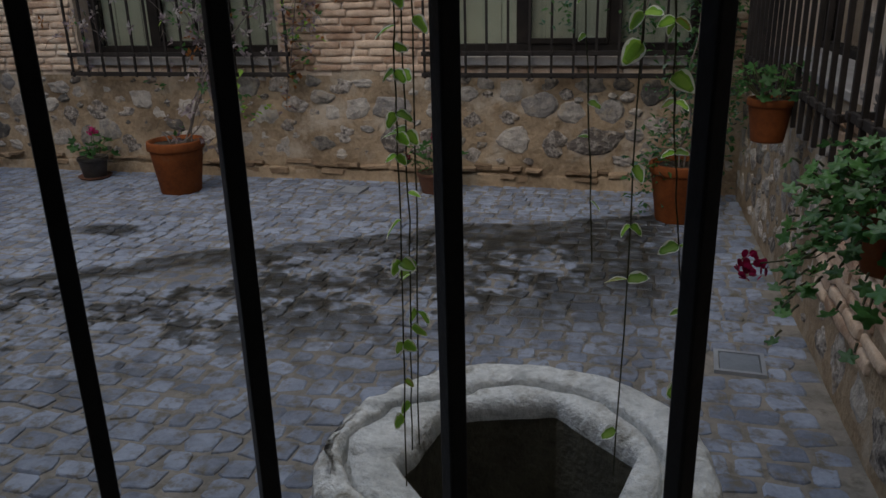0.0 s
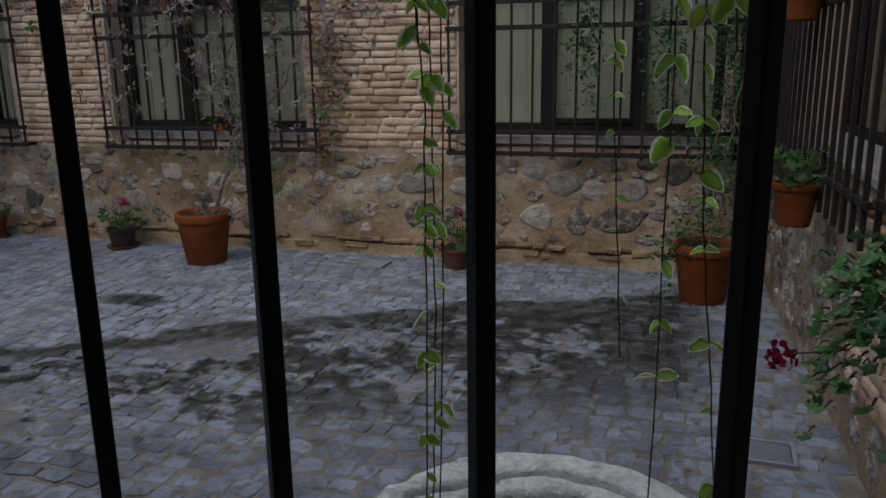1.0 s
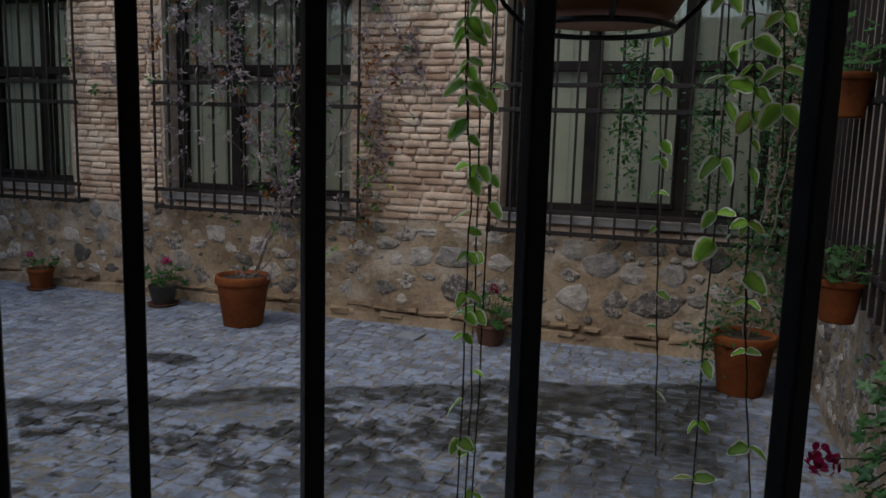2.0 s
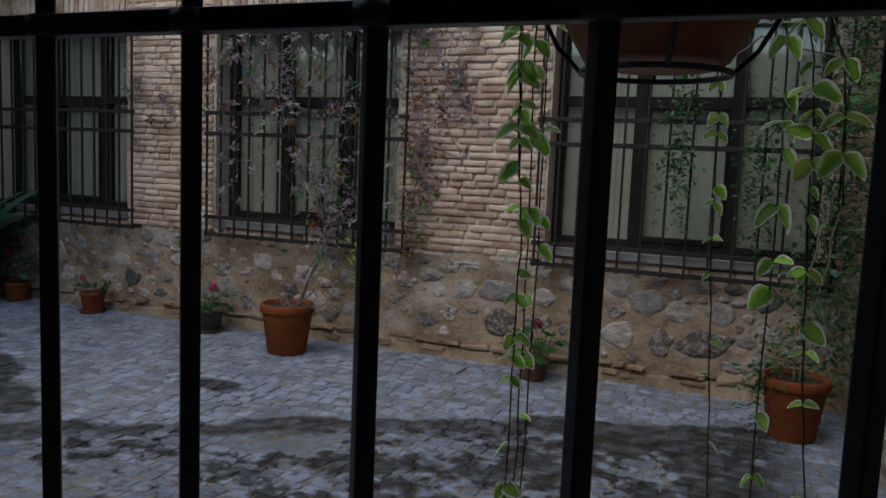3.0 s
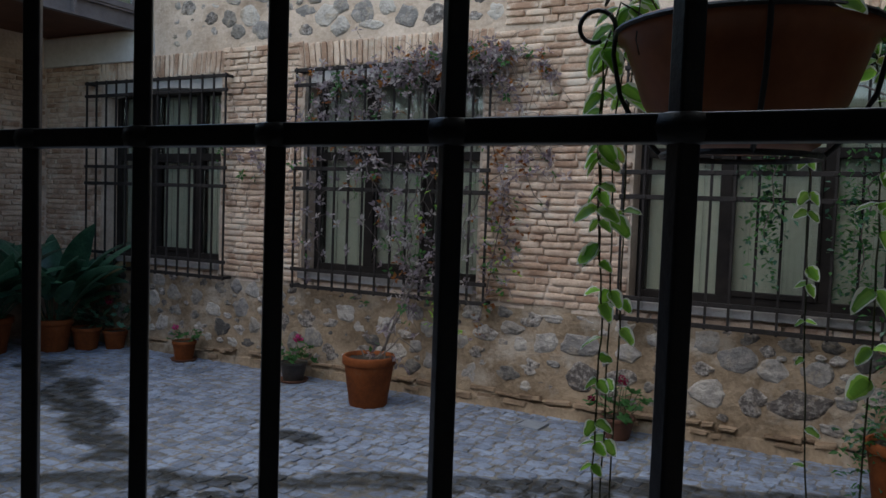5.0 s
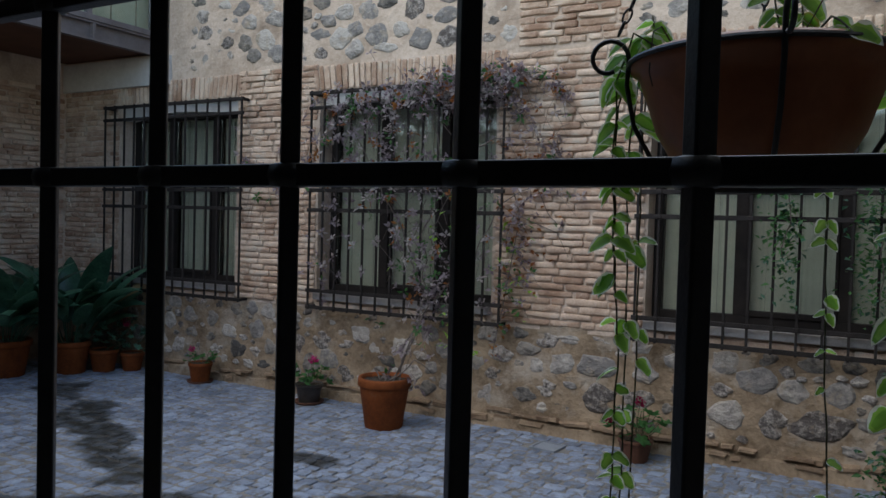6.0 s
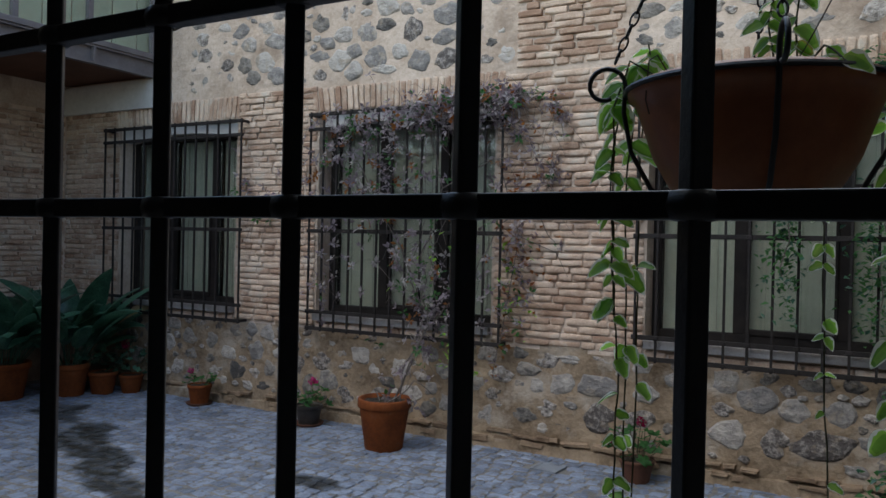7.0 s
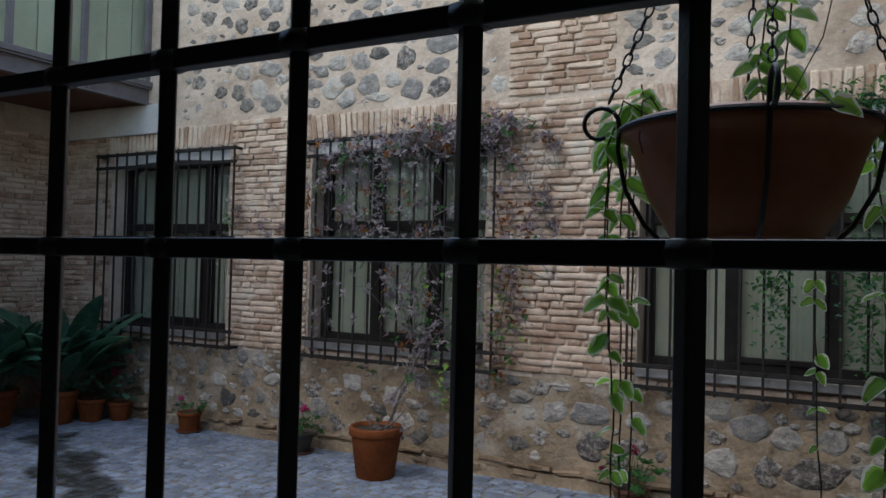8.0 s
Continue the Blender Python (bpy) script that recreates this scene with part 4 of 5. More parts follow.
rnd = random.Random(21)
aspidistra(pose(-5.95, 4.02, 0), 0.20, 0.30, "terracotta pot of dark broad-leaved plants in the corner", rnd, 60, 0.74, (5, 17, 31))
aspidistra(pose(-5.68, 4.42, 0), 0.16, 0.27, "terracotta pot of tall broad-leaved plants, some leaves dried tan", rnd, 60, 0.84, (3, 9, 20, 33))
geranium(pose(-5.52, 4.62, 0), 0.12, 0.19, "terracotta pot of dark bushy leaves in the corner", rnd, 0.2, 0.30, M_RED, (), 50, 0.06, dark=True)
geranium(pose(-5.36, 4.78, 0), 0.10, 0.16, "small terracotta pot of leaves with dull red flowers in the corner", rnd, 0.17, 0.32, M_RED, ((0.05, -0.1, 0.42, 0.03), (-0.05, -0.05, 0.46, 0.03)), 44, 0.055, dark=True)


# ---------------------------------------------------------------- the stone well
def well():
    w = thing("stone_well", "pale worn limestone well curb with a six-sided shaft", "well", pose(0.085, 1.365, 0))
    h = 0.47
    steps = 240
    bm, lining = bmesh.new(), bmesh.new()
    grid, inside = [], []
    for i in range(steps):
        a = 2 * math.pi * i / steps
        # the groove wanders outwards where the curb is broken
        off = (math.degrees(a) - 186 + 180) % 360 - 180
        broken = max(0.0, 1 - abs(off) / 44) ** 0.8
        groove = 0.246 + 0.055 * broken
        f = (math.degrees(a) - 77) % 60 - 30
        hexa = 0.211 * math.cos(math.radians(30)) / math.cos(math.radians(f)) * (1 - 0.06 * broken)
        lip = min(hexa + 0.016, groove - 0.016)
        prof = [(0.285, 0.0), (0.29, 0.12), (0.288, 0.26), (0.305, 0.36), (0.327, 0.405), (0.336, 0.432), (0.333, 0.452), (0.324, 0.463), (0.31, 0.467), (groove + 0.030, 0.468), (groove + 0.014, 0.467), (groove + 0.006, 0.463), (groove + 0.004, 0.448), (groove + 0.003, 0.425), (groove - 0.003, 0.425), (groove - 0.005, 0.446), (groove - 0.009, 0.457 + 0.006 * broken), (lip, 0.455 + 0.006 * broken), (hexa + 0.006, 0.449), (hexa, 0.436), (hexa - 0.002, 0.415)]
        col = []
        for r, z in prof:
            p = Vector((r * math.cos(a), r * math.sin(a), z))
            if z > 0.3:
                amp = (1 + 1.6 * broken) * min(1.0, max(0.25, (r - hexa) / 0.03))
                p += amp * 0.006 * noise.noise_vector(p * 11) + amp * 0.0035 * noise.noise_vector(p * 31)
                pit = noise.noise(p * 17 + Vector((4, 0, 0)))
                if pit > 0.28:
                    p.z -= (pit - 0.28) * 0.035 * amp
            col.append(bm.verts.new(p))
        grid.append(col)
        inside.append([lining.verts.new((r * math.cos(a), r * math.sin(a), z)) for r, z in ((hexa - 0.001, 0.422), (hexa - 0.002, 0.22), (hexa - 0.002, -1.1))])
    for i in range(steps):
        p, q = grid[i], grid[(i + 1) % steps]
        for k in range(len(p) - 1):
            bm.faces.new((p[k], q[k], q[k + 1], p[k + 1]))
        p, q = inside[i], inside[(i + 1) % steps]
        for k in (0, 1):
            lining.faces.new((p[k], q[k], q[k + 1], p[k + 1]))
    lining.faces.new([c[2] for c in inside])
    # the dark lining colour stands for shade down the shaft
    part("shaft_lining", lining, M_WELLIN, w, "masonry shaft, dark colour carrying the shade of its depth")
    part("curb", bm, M_WELL, w, "pale pitted limestone ring", smooth=True)
    return w


well()


# ---------------------------------------------------------------- hanging planter beside the gate
def variegated(rnd, size, kind):
    """A cupped heart-shaped leaf, two greens inside an uneven thin cream margin."""
    bm = bmesh.new()
    n = 9
    curl, wave = rnd.uniform(0.05, 0.35), rnd.uniform(0, 6)
    prev = None
    for i in range(n + 1):
        t = i / n
        w = 0.37 * size * math.sin(math.pi * min(1.0, 0.03 + t ** 0.66 * 0.97)) ** 0.72
        e = rnd.uniform(0.64, 0.86)
        z = -curl * size * t * t
        row = [bm.verts.new((t * size, f * w * 1.08, z + abs(f) ** 1.5 * w * 0.3 + 0.02 * size * math.sin(wave + t * 9 + f * 2) * abs(f))) for f in (-1, -e, -0.45, 0, 0.45, e, 1)]
        if prev:
            for j in range(6):
                f = bm.faces.new((prev[j], prev[j + 1], row[j + 1], row[j]))
                f.material_index = 1 if j in (0, 5) or i == n else 2 if j in (2, 3) and 1 < i < n - 1 else 0
                f.smooth = True
        prev = row
    mats = (M_YELLOW, M_CREAM, M_LIME) if kind == 5 else (M_LIME, M_CREAM, M_VGREEN) if kind % 2 else (M_VGREEN, M_CREAM, M_LIME)
    return mesh_of("leaf", bm, mats)


def hanging_planter():
    cx, cy, rim = 0.122, 1.12, 1.526
    g = thing("hanging_planter", "brown clay hanging bowl with variegated trailing vines on chains", "hanging planter", pose(cx, cy, 0))
    R = 0.129
    bm = bmesh.new()
    b = rim - 0.135
    lathe(bm, [(0.001, b), (R * 0.52, b), (R * 0.60, b + 0.006), (R * 0.80, b + 0.05), (R * 0.92, b + 0.095), (R * 0.965, b + 0.112), (R * 1.02, b + 0.115), (R * 1.03, b + 0.125), (R * 0.98, b + 0.13), (R * 0.92, b + 0.122), (R * 0.88, b + 0.10), (0.001, b + 0.10)], 48, 0.004)
    part("bowl", bm, M_GLAZED, g, "brown clay bowl", smooth=True)
    bm = bmesh.new()
    bmesh.ops.create_circle(bm, cap_ends=True, radius=R * 0.87, segments=28, matrix=Matrix.Translation((0, 0, rim - 0.018)))
    part("soil", bm, M_SOIL, g)
    bm = bmesh.new()
    tube(bm, [(R * 0.62 * math.cos(a), R * 0.62 * math.sin(a), b - 0.006) for a in [2 * math.pi * i / 32 for i in range(33)]], 0.0035, 6)
    part("base_ring", bm, M_IRON, g, "black wire ring")
    bm = bmesh.new()
    tube(bm, [(R * 1.045 * math.cos(a), R * 1.045 * math.sin(a), rim - 0.012) for a in [2 * math.pi * i / 40 for i in range(41)]], 0.003, 6)
    part("rim_ring", bm, M_IRON, g, "black wire ring")
    link = bmesh.new()
    pts = [(0.0042 * math.cos(a), 0, 0.0088 * math.sin(a)) for a in [2 * math.pi * i / 12 for i in range(13)]]
    tube(link, pts, 0.00125, 5)
    link = mesh_of("link", link, M_IRON, True)
    for k, a in enumerate((math.radians(190), math.radians(-74), math.radians(12), math.radians(98))):
        u = Vector((math.cos(a), math.sin(a), 0))
        # the strap bows under the bowl and ends in a scroll at the rim
        line = [u * (R * 0.62) + Vector((0, 0, b - 0.006)), u * (R * 0.82) + Vector((0, 0, b + 0.02)), u * (R * 0.99) + Vector((0, 0, b + 0.06)), u * (R * 1.06) + Vector((0, 0, rim - 0.03)), u * (R * 1.05) + Vector((0, 0, rim))]
        c = u * (R * 1.05 + 0.022) + Vector((0, 0, rim))
        for i in range(1, 15):
            q = math.pi - i * 2 * math.pi * 0.82 / 14
            r = 0.022 * (1 - 0.022 * i)
            line.append(c + u * (math.cos(q) * r) + Vector((0, 0, math.sin(q) * r)))
        bm = bmesh.new()
        tube(bm, line, 0.0028, 6)
        part("strap", bm, M_IRON, g, "black iron strap ending in a scroll", smooth=True)
        start = u * (R * 1.05 + 0.012) + Vector((0, 0, rim + 0.026))
        top = Vector((0.02, 0, 1.95))
        d = top - start
        n = int(d.length / 0.0148)
        chain = part("chain", tube(bmesh.new(), (top - d * 0.01, top), 0.0015, 5), M_IRON, g)
        for i in range(n):
            rot = d.to_track_quat("Z", "Y").to_matrix().to_4x4() @ Matrix.Rotation(math.pi / 2 * (i % 2), 4, "Z")
            piece("link", link, chain, Matrix.Translation(start + d * ((i + 0.5) / n)) @ rot)
    bm = bmesh.new()
    tube(bm, ((0.02, 0, 1.94), (0.02, 0, 1.99), (0.02, -0.04, 2.02), (0.02, -0.34, 2.02)), 0.006, 6)
    part("bracket", bm, M_IRON, g, "black iron wall bracket", smooth=True)

    rnd = random.Random(31)
    variants = [variegated(rnd, 1.0, k % 6) for k in range(10)]

    def vine(points, leaves, size, name="vine", low=1.0, kinds=range(10)):
        bm = bmesh.new()
        pts = []
        P = [Vector(p) for p in points]
        for p, q in zip(P, P[1:]):
            for k in range(8):
                pts.append(p.lerp(q, k / 8) + 0.003 * noise.noise_vector(p.lerp(q, k / 8) * 25))
        pts.append(P[-1])
        tube(bm, pts, 0.0011, 5)
        v = part(name, bm, M_STEM, g)
        total = len(pts) - 1
        for i in range(leaves):
            t = (i + rnd.uniform(0.1, 0.7)) / leaves
            p = pts[min(total, int(t * total))]
            s = size * rnd.uniform(0.6, 1.2) * (1 + (low - 1) * t)
            for side in (0, 1) if rnd.random() < 0.6 else (0,):
                a = rnd.uniform(-0.7, 0.7) + (math.pi if (i + side) % 2 else 0)
                if rnd.random() < (0.75 if p.z > 1.12 else 0.3):
                    way = Vector((math.cos(a) * 0.8, rnd.uniform(-0.25, 0.1), -rnd.uniform(0.25, 1.0))).normalized()
                    face = Vector((rnd.uniform(-0.4, 0.4), -1.0, rnd.uniform(0.7, 2.4)))
                    across = face.cross(way).normalized()
                    up = way.cross(across)
                    m = Matrix.Translation(p) @ Matrix((way, across, up)).transposed().to_4x4() @ Matrix.Scale(s, 4)
                    piece("leaf", variants[rnd.choice(list(kinds))], v, m)
                    continue
                m = Matrix.Translation(p) @ Matrix.Rotation(a, 4, "Z") @ Matrix.Rotation(rnd.uniform(-0.3, 0.9), 4, "Y") @ Matrix.Rotation(rnd.uniform(-0.7, 0.9), 4, "X") @ Matrix.Scale(s, 4)
                piece("leaf", variants[rnd.choice(list(kinds))], v, m)
        return v

    # strands over the rim, with the long ones hanging past the gate
    vine(((-0.10, 0.0, rim), (-0.135, 0.005, rim + 0.012), (-0.152, 0.0, rim - 0.05), (-0.15, 0.0, rim - 0.2), (-0.142, 0.0, 1.2), (-0.143, 0.0, 1.0), (-0.152, 0.0, 0.55)), 34, 0.034, low=0.72)
    vine(((-0.09, 0.02, rim), (-0.13, 0.02, rim + 0.008), (-0.142, 0.015, rim - 0.1), (-0.136, 0.015, 1.2), (-0.138, 0.015, 0.9), (-0.146, 0.015, 0.6)), 16, 0.032, low=0.72)
    vine(((-0.085, 0.03, rim), (-0.128, 0.035, rim + 0.006), (-0.13, 0.03, rim - 0.1), (-0.128, 0.03, 1.15), (-0.140, 0.03, 0.6)), 11, 0.028)
    vine(((0.02, 0.10, rim), (0.045, 0.132, rim), (0.06, 0.14, rim - 0.15), (0.064, 0.14, 1.2), (0.085, 0.14, 0.85)), 19, 0.024, low=0.8)
    vine(((0.08, 0.08, rim), (0.12, 0.085, rim), (0.134, 0.085, rim - 0.12), (0.136, 0.085, 1.15), (0.130, 0.085, 0.55)), 20, 0.03)
    vine(((0.10, 0.05, rim), (0.132, 0.06, rim), (0.16, 0.07, rim - 0.12), (0.166, 0.07, 1.3), (0.178, 0.07, 1.05)), 15, 0.031)
    vine(((0.166, 0.07, 1.3), (0.18, 0.09, 1.05), (0.205, 0.11, 0.8), (0.235, 0.13, 0.5)), 8, 0.026)
    vine(((0.11, 0.02, rim), (0.135, 0.03, rim), (0.19, 0.05, rim - 0.12), (0.20, 0.05, 1.25)), 8, 0.032)
    bm = bmesh.new()
    tube(bm, ((0.03, 0.0, rim), (0.05, -0.01, rim + 0.03), (0.075, -0.01, rim + 0.08), (0.10, -0.01, rim + 0.2)), 0.0007, 4)
    part("bare_tendril", bm, M_TWIG, g)
    bm = bmesh.new()
    tube(bm, ((-0.075, -0.07, rim), (-0.083, -0.085, rim + 0.016), (-0.09, -0.09, rim + 0.01), (-0.092, -0.092, rim - 0.03), (-0.088, -0.092, rim - 0.045)), 0.0009, 4)
    part("bare_tendril", bm, M_TWIG, g)
    # upright tufts at the back of the bowl, and the crowded shoots at its rim
    vine(((0.02, 0.0, rim - 0.01), (0.012, 0.0, rim + 0.06), (0.022, 0.0, rim + 0.14), (0.035, 0.0, rim + 0.22)), 16, 0.029)
    vine(((0.04, 0.02, rim - 0.01), (0.035, 0.03, rim + 0.05), (0.042, 0.02, rim + 0.13)), 11, 0.030)
    vine(((-0.07, -0.02, rim - 0.01), (-0.105, -0.01, rim + 0.02), (-0.115, 0.0, rim + 0.05)), 6, 0.030)
    vine(((-0.08, -0.03, rim), (-0.13, -0.02, rim + 0.028), (-0.150, -0.01, rim - 0.02), (-0.154, 0.0, rim - 0.12), (-0.148, 0.0, rim - 0.26)), 12, 0.034)
    vine(((0.05, -0.05, rim - 0.01), (0.07, -0.08, rim + 0.01), (0.09, -0.1, rim - 0.01)), 4, 0.03)
    return g


hanging_planter()


# ---------------------------------------------------------------- drain covers and litter on the ground
def drain(m, w, d, label, lid):
    g = thing("drain_cover", label, "drain cover", m, "drain covers")
    part("frame", boxes((-w / 2, -w / 2 + 0.014, -d / 2, d / 2, -0.02, 0.012), (w / 2 - 0.014, w / 2, -d / 2, d / 2, -0.02, 0.012), (-w / 2 + 0.014, w / 2 - 0.014, -d / 2, -d / 2 + 0.014, -0.02, 0.012), (-w / 2 + 0.014, w / 2 - 0.014, d / 2 - 0.014, d / 2, -0.02, 0.012)), M_ZINC, g)
    part("lid", boxes((-w / 2 + 0.017, w / 2 - 0.017, -d / 2 + 0.017, d / 2 - 0.017, -0.02, 0.010), bevel=0.002), lid, g, "dull metal lid")


M_ZINC = surface("dull_zinc", (0.20, 0.22, 0.25), (0.32, 0.35, 0.39), 8, 80, 0.5, 0.08, metal=0.2)
M_LID = surface("slate_grey_lid", (0.10, 0.12, 0.15), (0.19, 0.22, 0.26), 8, 80, 0.55, 0.1)
drain(pose(-1.48, 4.66, 0, 0, 0, -4), 0.17, 0.17, "small square zinc drain cover near the wall", M_ZINC)
drain(pose(0.615, 2.71, 0, 0, 0, -3), 0.16, 0.16, "small square slate-grey drain cover in the setts", M_LID)

# ---------------------------------------------------------------- bricks, stones and setts
rnd = random.Random(77)


def lay(parent, found, label, limit):
    """The first pieces are objects of their own, the rest one joined mesh."""
    for me, m in found[:limit]:
        piece(me.name.split(".")[0], me, parent, m)
    rest = found[limit:]
    for stem, mat in (("brick", M_BRICK), ("stone", M_STONE), ("stone", M_SLATE), ("stone", M_FLINT)):
        sel = [(me, m) for me, m in rest if me.name.startswith(stem) and me.materials[0] == mat]
        if sel:
            join_pieces(stem + "work", [s[0] for s in sel], [s[1] for s in sel], mat, parent, label)


def soldier(a, b, z0, z1, rnd):
    """Bricks on end over an opening."""
    out = []
    x = a
    while x < b:
        w = rnd.uniform(0.034, 0.044)
        lean = (x - (a + b) / 2) / (b - a) * 0.28
        out.append((rnd.choice(BRICKS), Matrix.LocRotScale((x + w / 2, 0.004, (z0 + z1) / 2), Euler((0, math.pi / 2 + lean, 0)), ((z1 - z0) * rnd.uniform(0.9, 1.0), rnd.uniform(0.015, 0.022), w))))
        x += w + 0.013
    return out


PITCH = 0.0465
brick_part = brick_rows(-2.0, -1.0, 0.70, 2.5, PITCH, rnd, 0.034)
brick_part += brick_rows(-4.31, -3.51, 0.70, 2.52, PITCH, rnd, 0.034)
brick_rest = brick_rows(-1.87, -1.15, 2.5, 4.2, PITCH, rnd, 0.034) + brick_rows(-6.5, -5.75, 0.70, 2.46, PITCH, rnd, 0.034) + brick_rows(0.56, 0.80, 0.70, 2.5, PITCH, rnd, 0.034)
for a, b in WINDOWS:
    brick_rest += soldier(a - 0.06, b + 0.06, HEAD + 0.07, HEAD + 0.26, rnd)
    brick_rest += brick_rows(a, b, 0.68, 0.74, 0.05, rnd, 0.036)
lay(wall_north, brick_part + brick_rest, "thin hand-made brick courses in lime mortar", 300)

big = [(-0.50, 0.29, 0.21, 0.15), (-0.36, 0.49, 0.23, 0.16), (-0.26, 0.27, 0.15, 0.16), (-0.02, 0.29, 0.30, 0.17), (-1.27, 0.28, 0.21, 0.17), (-1.77, 0.24, 0.19, 0.10), (-1.51, 0.47, 0.17, 0.14), (-1.75, 0.54, 0.18, 0.08), (-1.28, 0.48, 0.26, 0.14), (-1.46, 0.63, 0.15, 0.06), (-3.36, 0.30, 0.18, 0.15), (-3.94, 0.33, 0.13, 0.12), (-4.38, 0.42, 0.17, 0.11), (-0.98, 0.46, 0.16, 0.10)]
high = [(-4.01, 3.35, 0.13, 0.11), (-4.26, 3.28, 0.14, 0.15), (-3.92, 2.90, 0.24, 0.12), (-4.21, 2.90, 0.17, 0.13), (-3.92, 2.62, 0.21, 0.16), (-4.17, 2.63, 0.15, 0.12), (-3.18, 2.75, 0.15, 0.11), (-3.18, 2.60, 0.17, 0.13), (-2.90, 2.59, 0.21, 0.07), (-2.79, 2.71, 0.15, 0.12), (-2.61, 2.63, 0.18, 0.15), (-2.91, 2.91, 0.17, 0.10), (-2.40, 2.62, 0.22, 0.13), (-2.39, 2.91, 0.24, 0.16), (-3.27, 2.88, 0.18, 0.13), (-1.94, 2.60, 0.13, 0.12)]


def clear_of_big(x, z):
    return all(((x - bx) / (w + 0.10)) ** 2 + ((z - bz) / (h + 0.08)) ** 2 > 0.36 for bx, bz, w, h in big + high)


stones = []
for bx, bz, w, h in big + high:
    stones.append((rnd.choice(DARKSTONES if bz < 1 else STONES), Matrix.LocRotScale((bx, 0.05, bz), Euler((0, rnd.uniform(-0.15, 0.15), 0)), (w * 1.08, 0.064 if bz < 1 else 0.062, h * 1.08))))
stones += rubble(-6.4, 0.8, 0.13, 0.68, rnd, 0.135, 0.85, clear_of_big, DARKSTONES)
stones += rubble(-4.9, -1.9, 2.54, 4.0, rnd, 0.155, 1.0, clear_of_big, None, 0.001)
stones += rubble(-1.12, 0.8, 2.54, 4.0, rnd, 0.155, 1.0, None, None, 0.001)
lay(wall_north, stones, "rubble stones set in lime mortar", 300)

# the broken ledge of mortar and brick along the foot of the wall
bm = bmesh.new()
cols = []
for i in range(721):
    x = -6.5 + 7.3 * i / 720
    n1, n2 = noise.noise(Vector((x * 4, 1, 0))), noise.noise(Vector((x * 19, 5, 0)))
    d = 0.020 + 0.012 * n1 + 0.007 * n2
    t = 0.085 + 0.022 * n1 + 0.010 * n2
    cols.append([bm.verts.new((x, -q * d - 0.004, z * t - 0.01)) for q, z in ((1.5, 0), (1.2, 0.25), (1.0, 0.55), (0.85, 0.9), (0.1, 1.0), (-1.0, 1.02))])
for p, q in zip(cols, cols[1:]):
    for k in range(5):
        bm.faces.new((p[k], q[k], q[k + 1], p[k + 1]))
part("wall_foot", bm, M_EARTHSHADE, wall_north, "crumbling mortar ledge")
x = -6.4
while x < 0.78:
    w = rnd.uniform(0.05, 0.20)
    drift = 0.018 * noise.noise(Vector((x * 1.7, 3, 0)))
    if rnd.random() < 0.7:
        piece("ledge_brick", rnd.choice(LEDGE), wall_north, Matrix.LocRotScale((x + w / 2, 0.006, 0.105 + drift + rnd.uniform(-0.010, 0.010)), Euler((rnd.uniform(-0.25, 0.25), rnd.uniform(-0.10, 0.10), 0)), (w, rnd.uniform(0.022, 0.050), rnd.uniform(0.014, 0.034))))
    if rnd.random() < 0.5:
        piece("ledge_brick", rnd.choice(LEDGE), wall_north, Matrix.LocRotScale((x + w / 2 + 0.05, 0.012, 0.055 + drift + rnd.uniform(-0.010, 0.010)), Euler((0, rnd.uniform(-0.09, 0.09), 0)), (w * 0.9, rnd.uniform(0.025, 0.055), rnd.uniform(0.02, 0.036))))
    x += w + rnd.uniform(-0.02, 0.03)

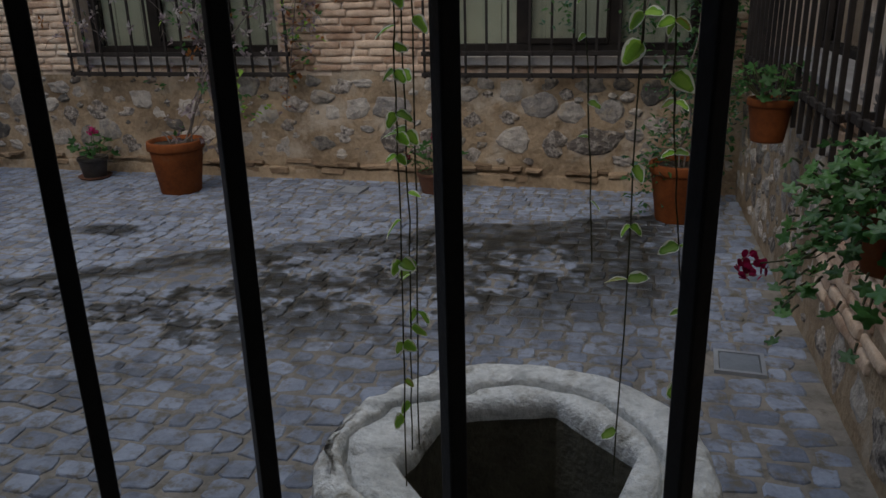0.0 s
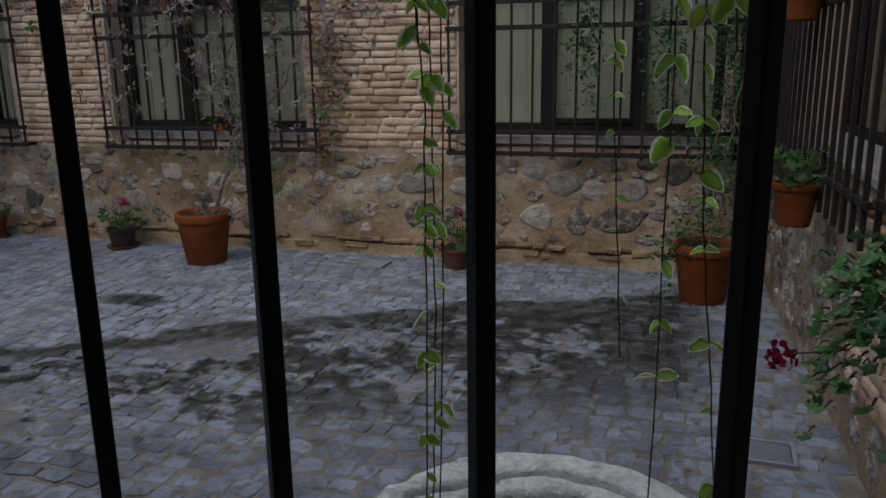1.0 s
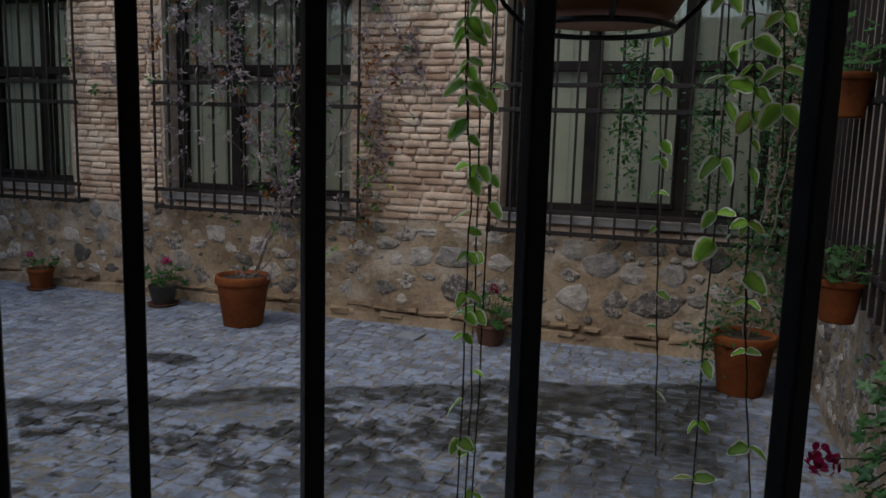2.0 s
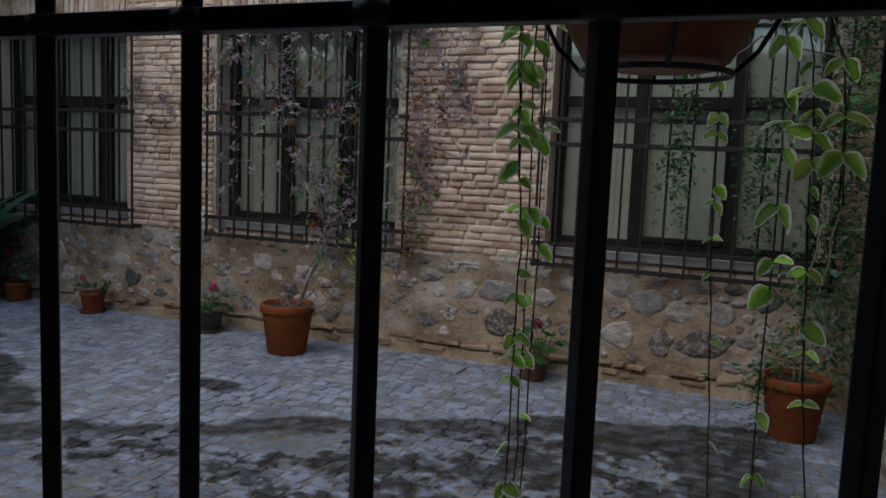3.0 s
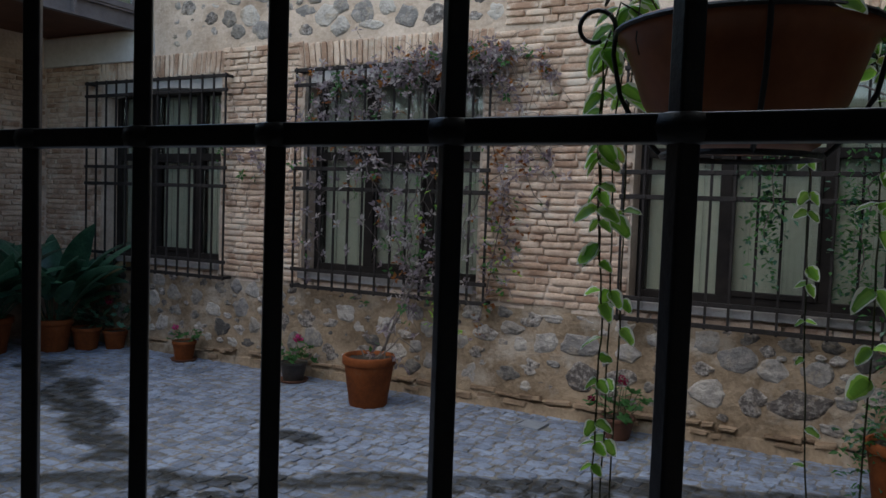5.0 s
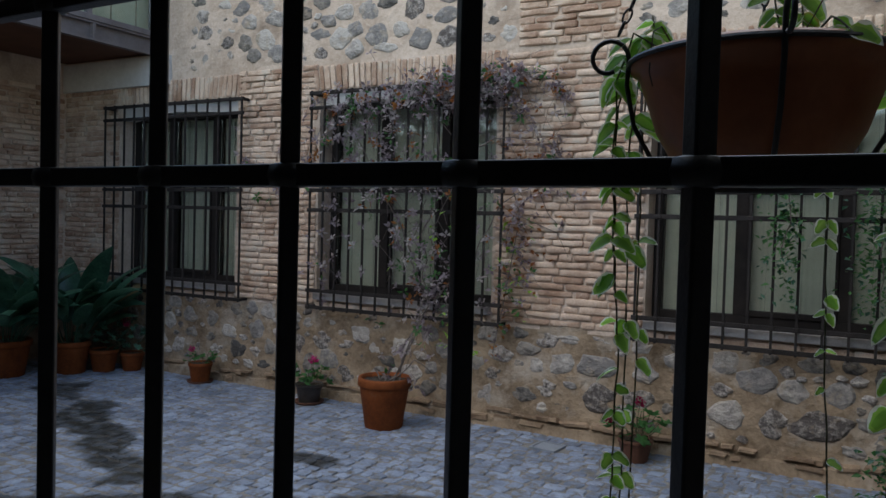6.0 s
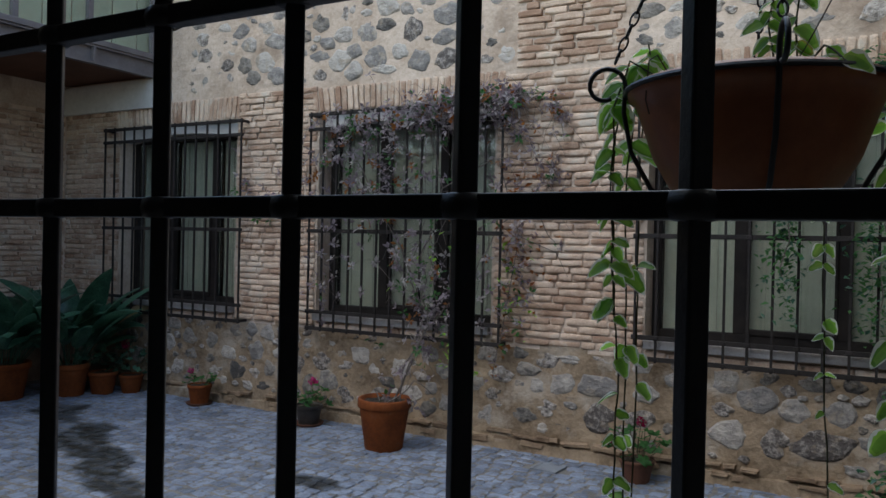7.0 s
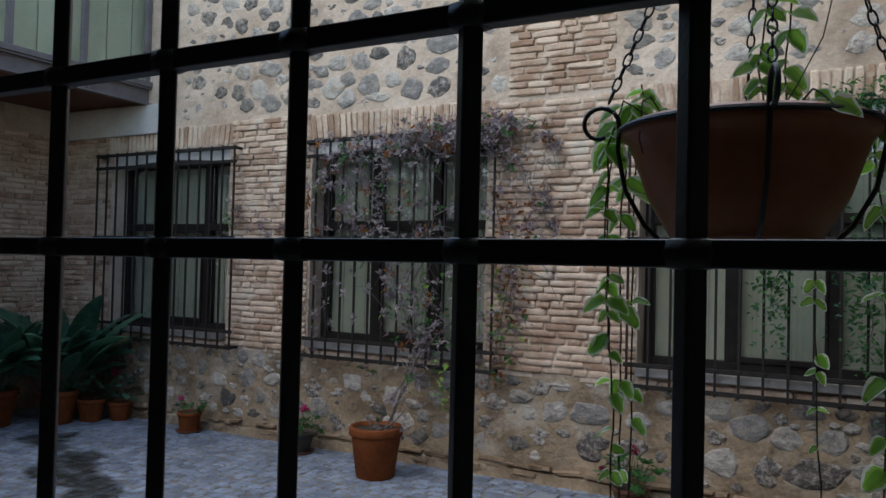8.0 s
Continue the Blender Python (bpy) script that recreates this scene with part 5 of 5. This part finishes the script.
east = rubble(0.0, 2.0, 0.05, 0.82, rnd, 0.13, 0.85, None, DARKSTONES) + rubble(2.2, 2.55, 0.85, 2.3, rnd, 0.13, 0.8)
east += brick_rows(2.05, 3.4, 0.22, 0.82, 0.05, rnd, 0.036, lambda x, z: not (2.7 < x < 3.2 and z < 0.35)) + rubble(2.1, 4.2, 0.02, 0.22, rnd, 0.15, 0.9, None, DARKSTONES) + brick_rows(0.02, 0.58, 0.86, 2.5, 0.05, rnd, 0.036)
lay(wall_east, east, "rubble stones and bricks in lime mortar", 160)
west = brick_rows(0.9, 4.9, 0.4, 2.5, PITCH, rnd, 0.034)
lay(wall_west, west, "thin brick courses in deep shade", 0)


def paving():
    found = []
    y = 0.90
    k = 0
    while y < 4.88:
        d = 0.078 + 0.022 * rnd.random()
        x = -6.45 + rnd.uniform(-0.1, 0.0)
        while x < 0.80:
            w = rnd.uniform(0.07, 0.13)
            px, py = x + w / 2, y + d / 2 + rnd.uniform(-0.004, 0.004) + 0.02 * noise.noise(Vector((x * 0.8, y * 0.8, 3)))
            ok = (px - 0.085) ** 2 + (py - 1.365) ** 2 > 0.30 ** 2 and not (abs(px + 1.48) < 0.11 and abs(py - 4.66) < 0.11) and not (abs(px - 0.615) < 0.11 and abs(py - 2.71) < 0.11)
            if ok and px > -6.4 and px < 0.82:
                lift = 0.004 * noise.noise(Vector((px * 1.5, py * 1.5, 7))) + rnd.uniform(-0.0016, 0.0014)
                m = Matrix.LocRotScale((px, py, -0.0130 + lift), Euler((math.pi / 2 * -1 + rnd.uniform(-0.006, 0.006), rnd.uniform(-0.006, 0.006), rnd.uniform(-0.12, 0.12))), (w - rnd.uniform(0.002, 0.020), 0.017, d - rnd.uniform(0.002, 0.018)))
                found.append((rnd.choice(SETTS), m, (px - 0.1) ** 2 + (py - 2.6) ** 2))
            x += w
        y += d
        k += 1
    found.sort(key=lambda f: f[2])
    for me, m, _ in found[:300]:
        piece("sett", me, ground, m)
    join_pieces("setts", [f[0] for f in found[300:]], [f[1] for f in found[300:]], M_SETT, ground, "worn grey granite setts, damp in patches")


paving()
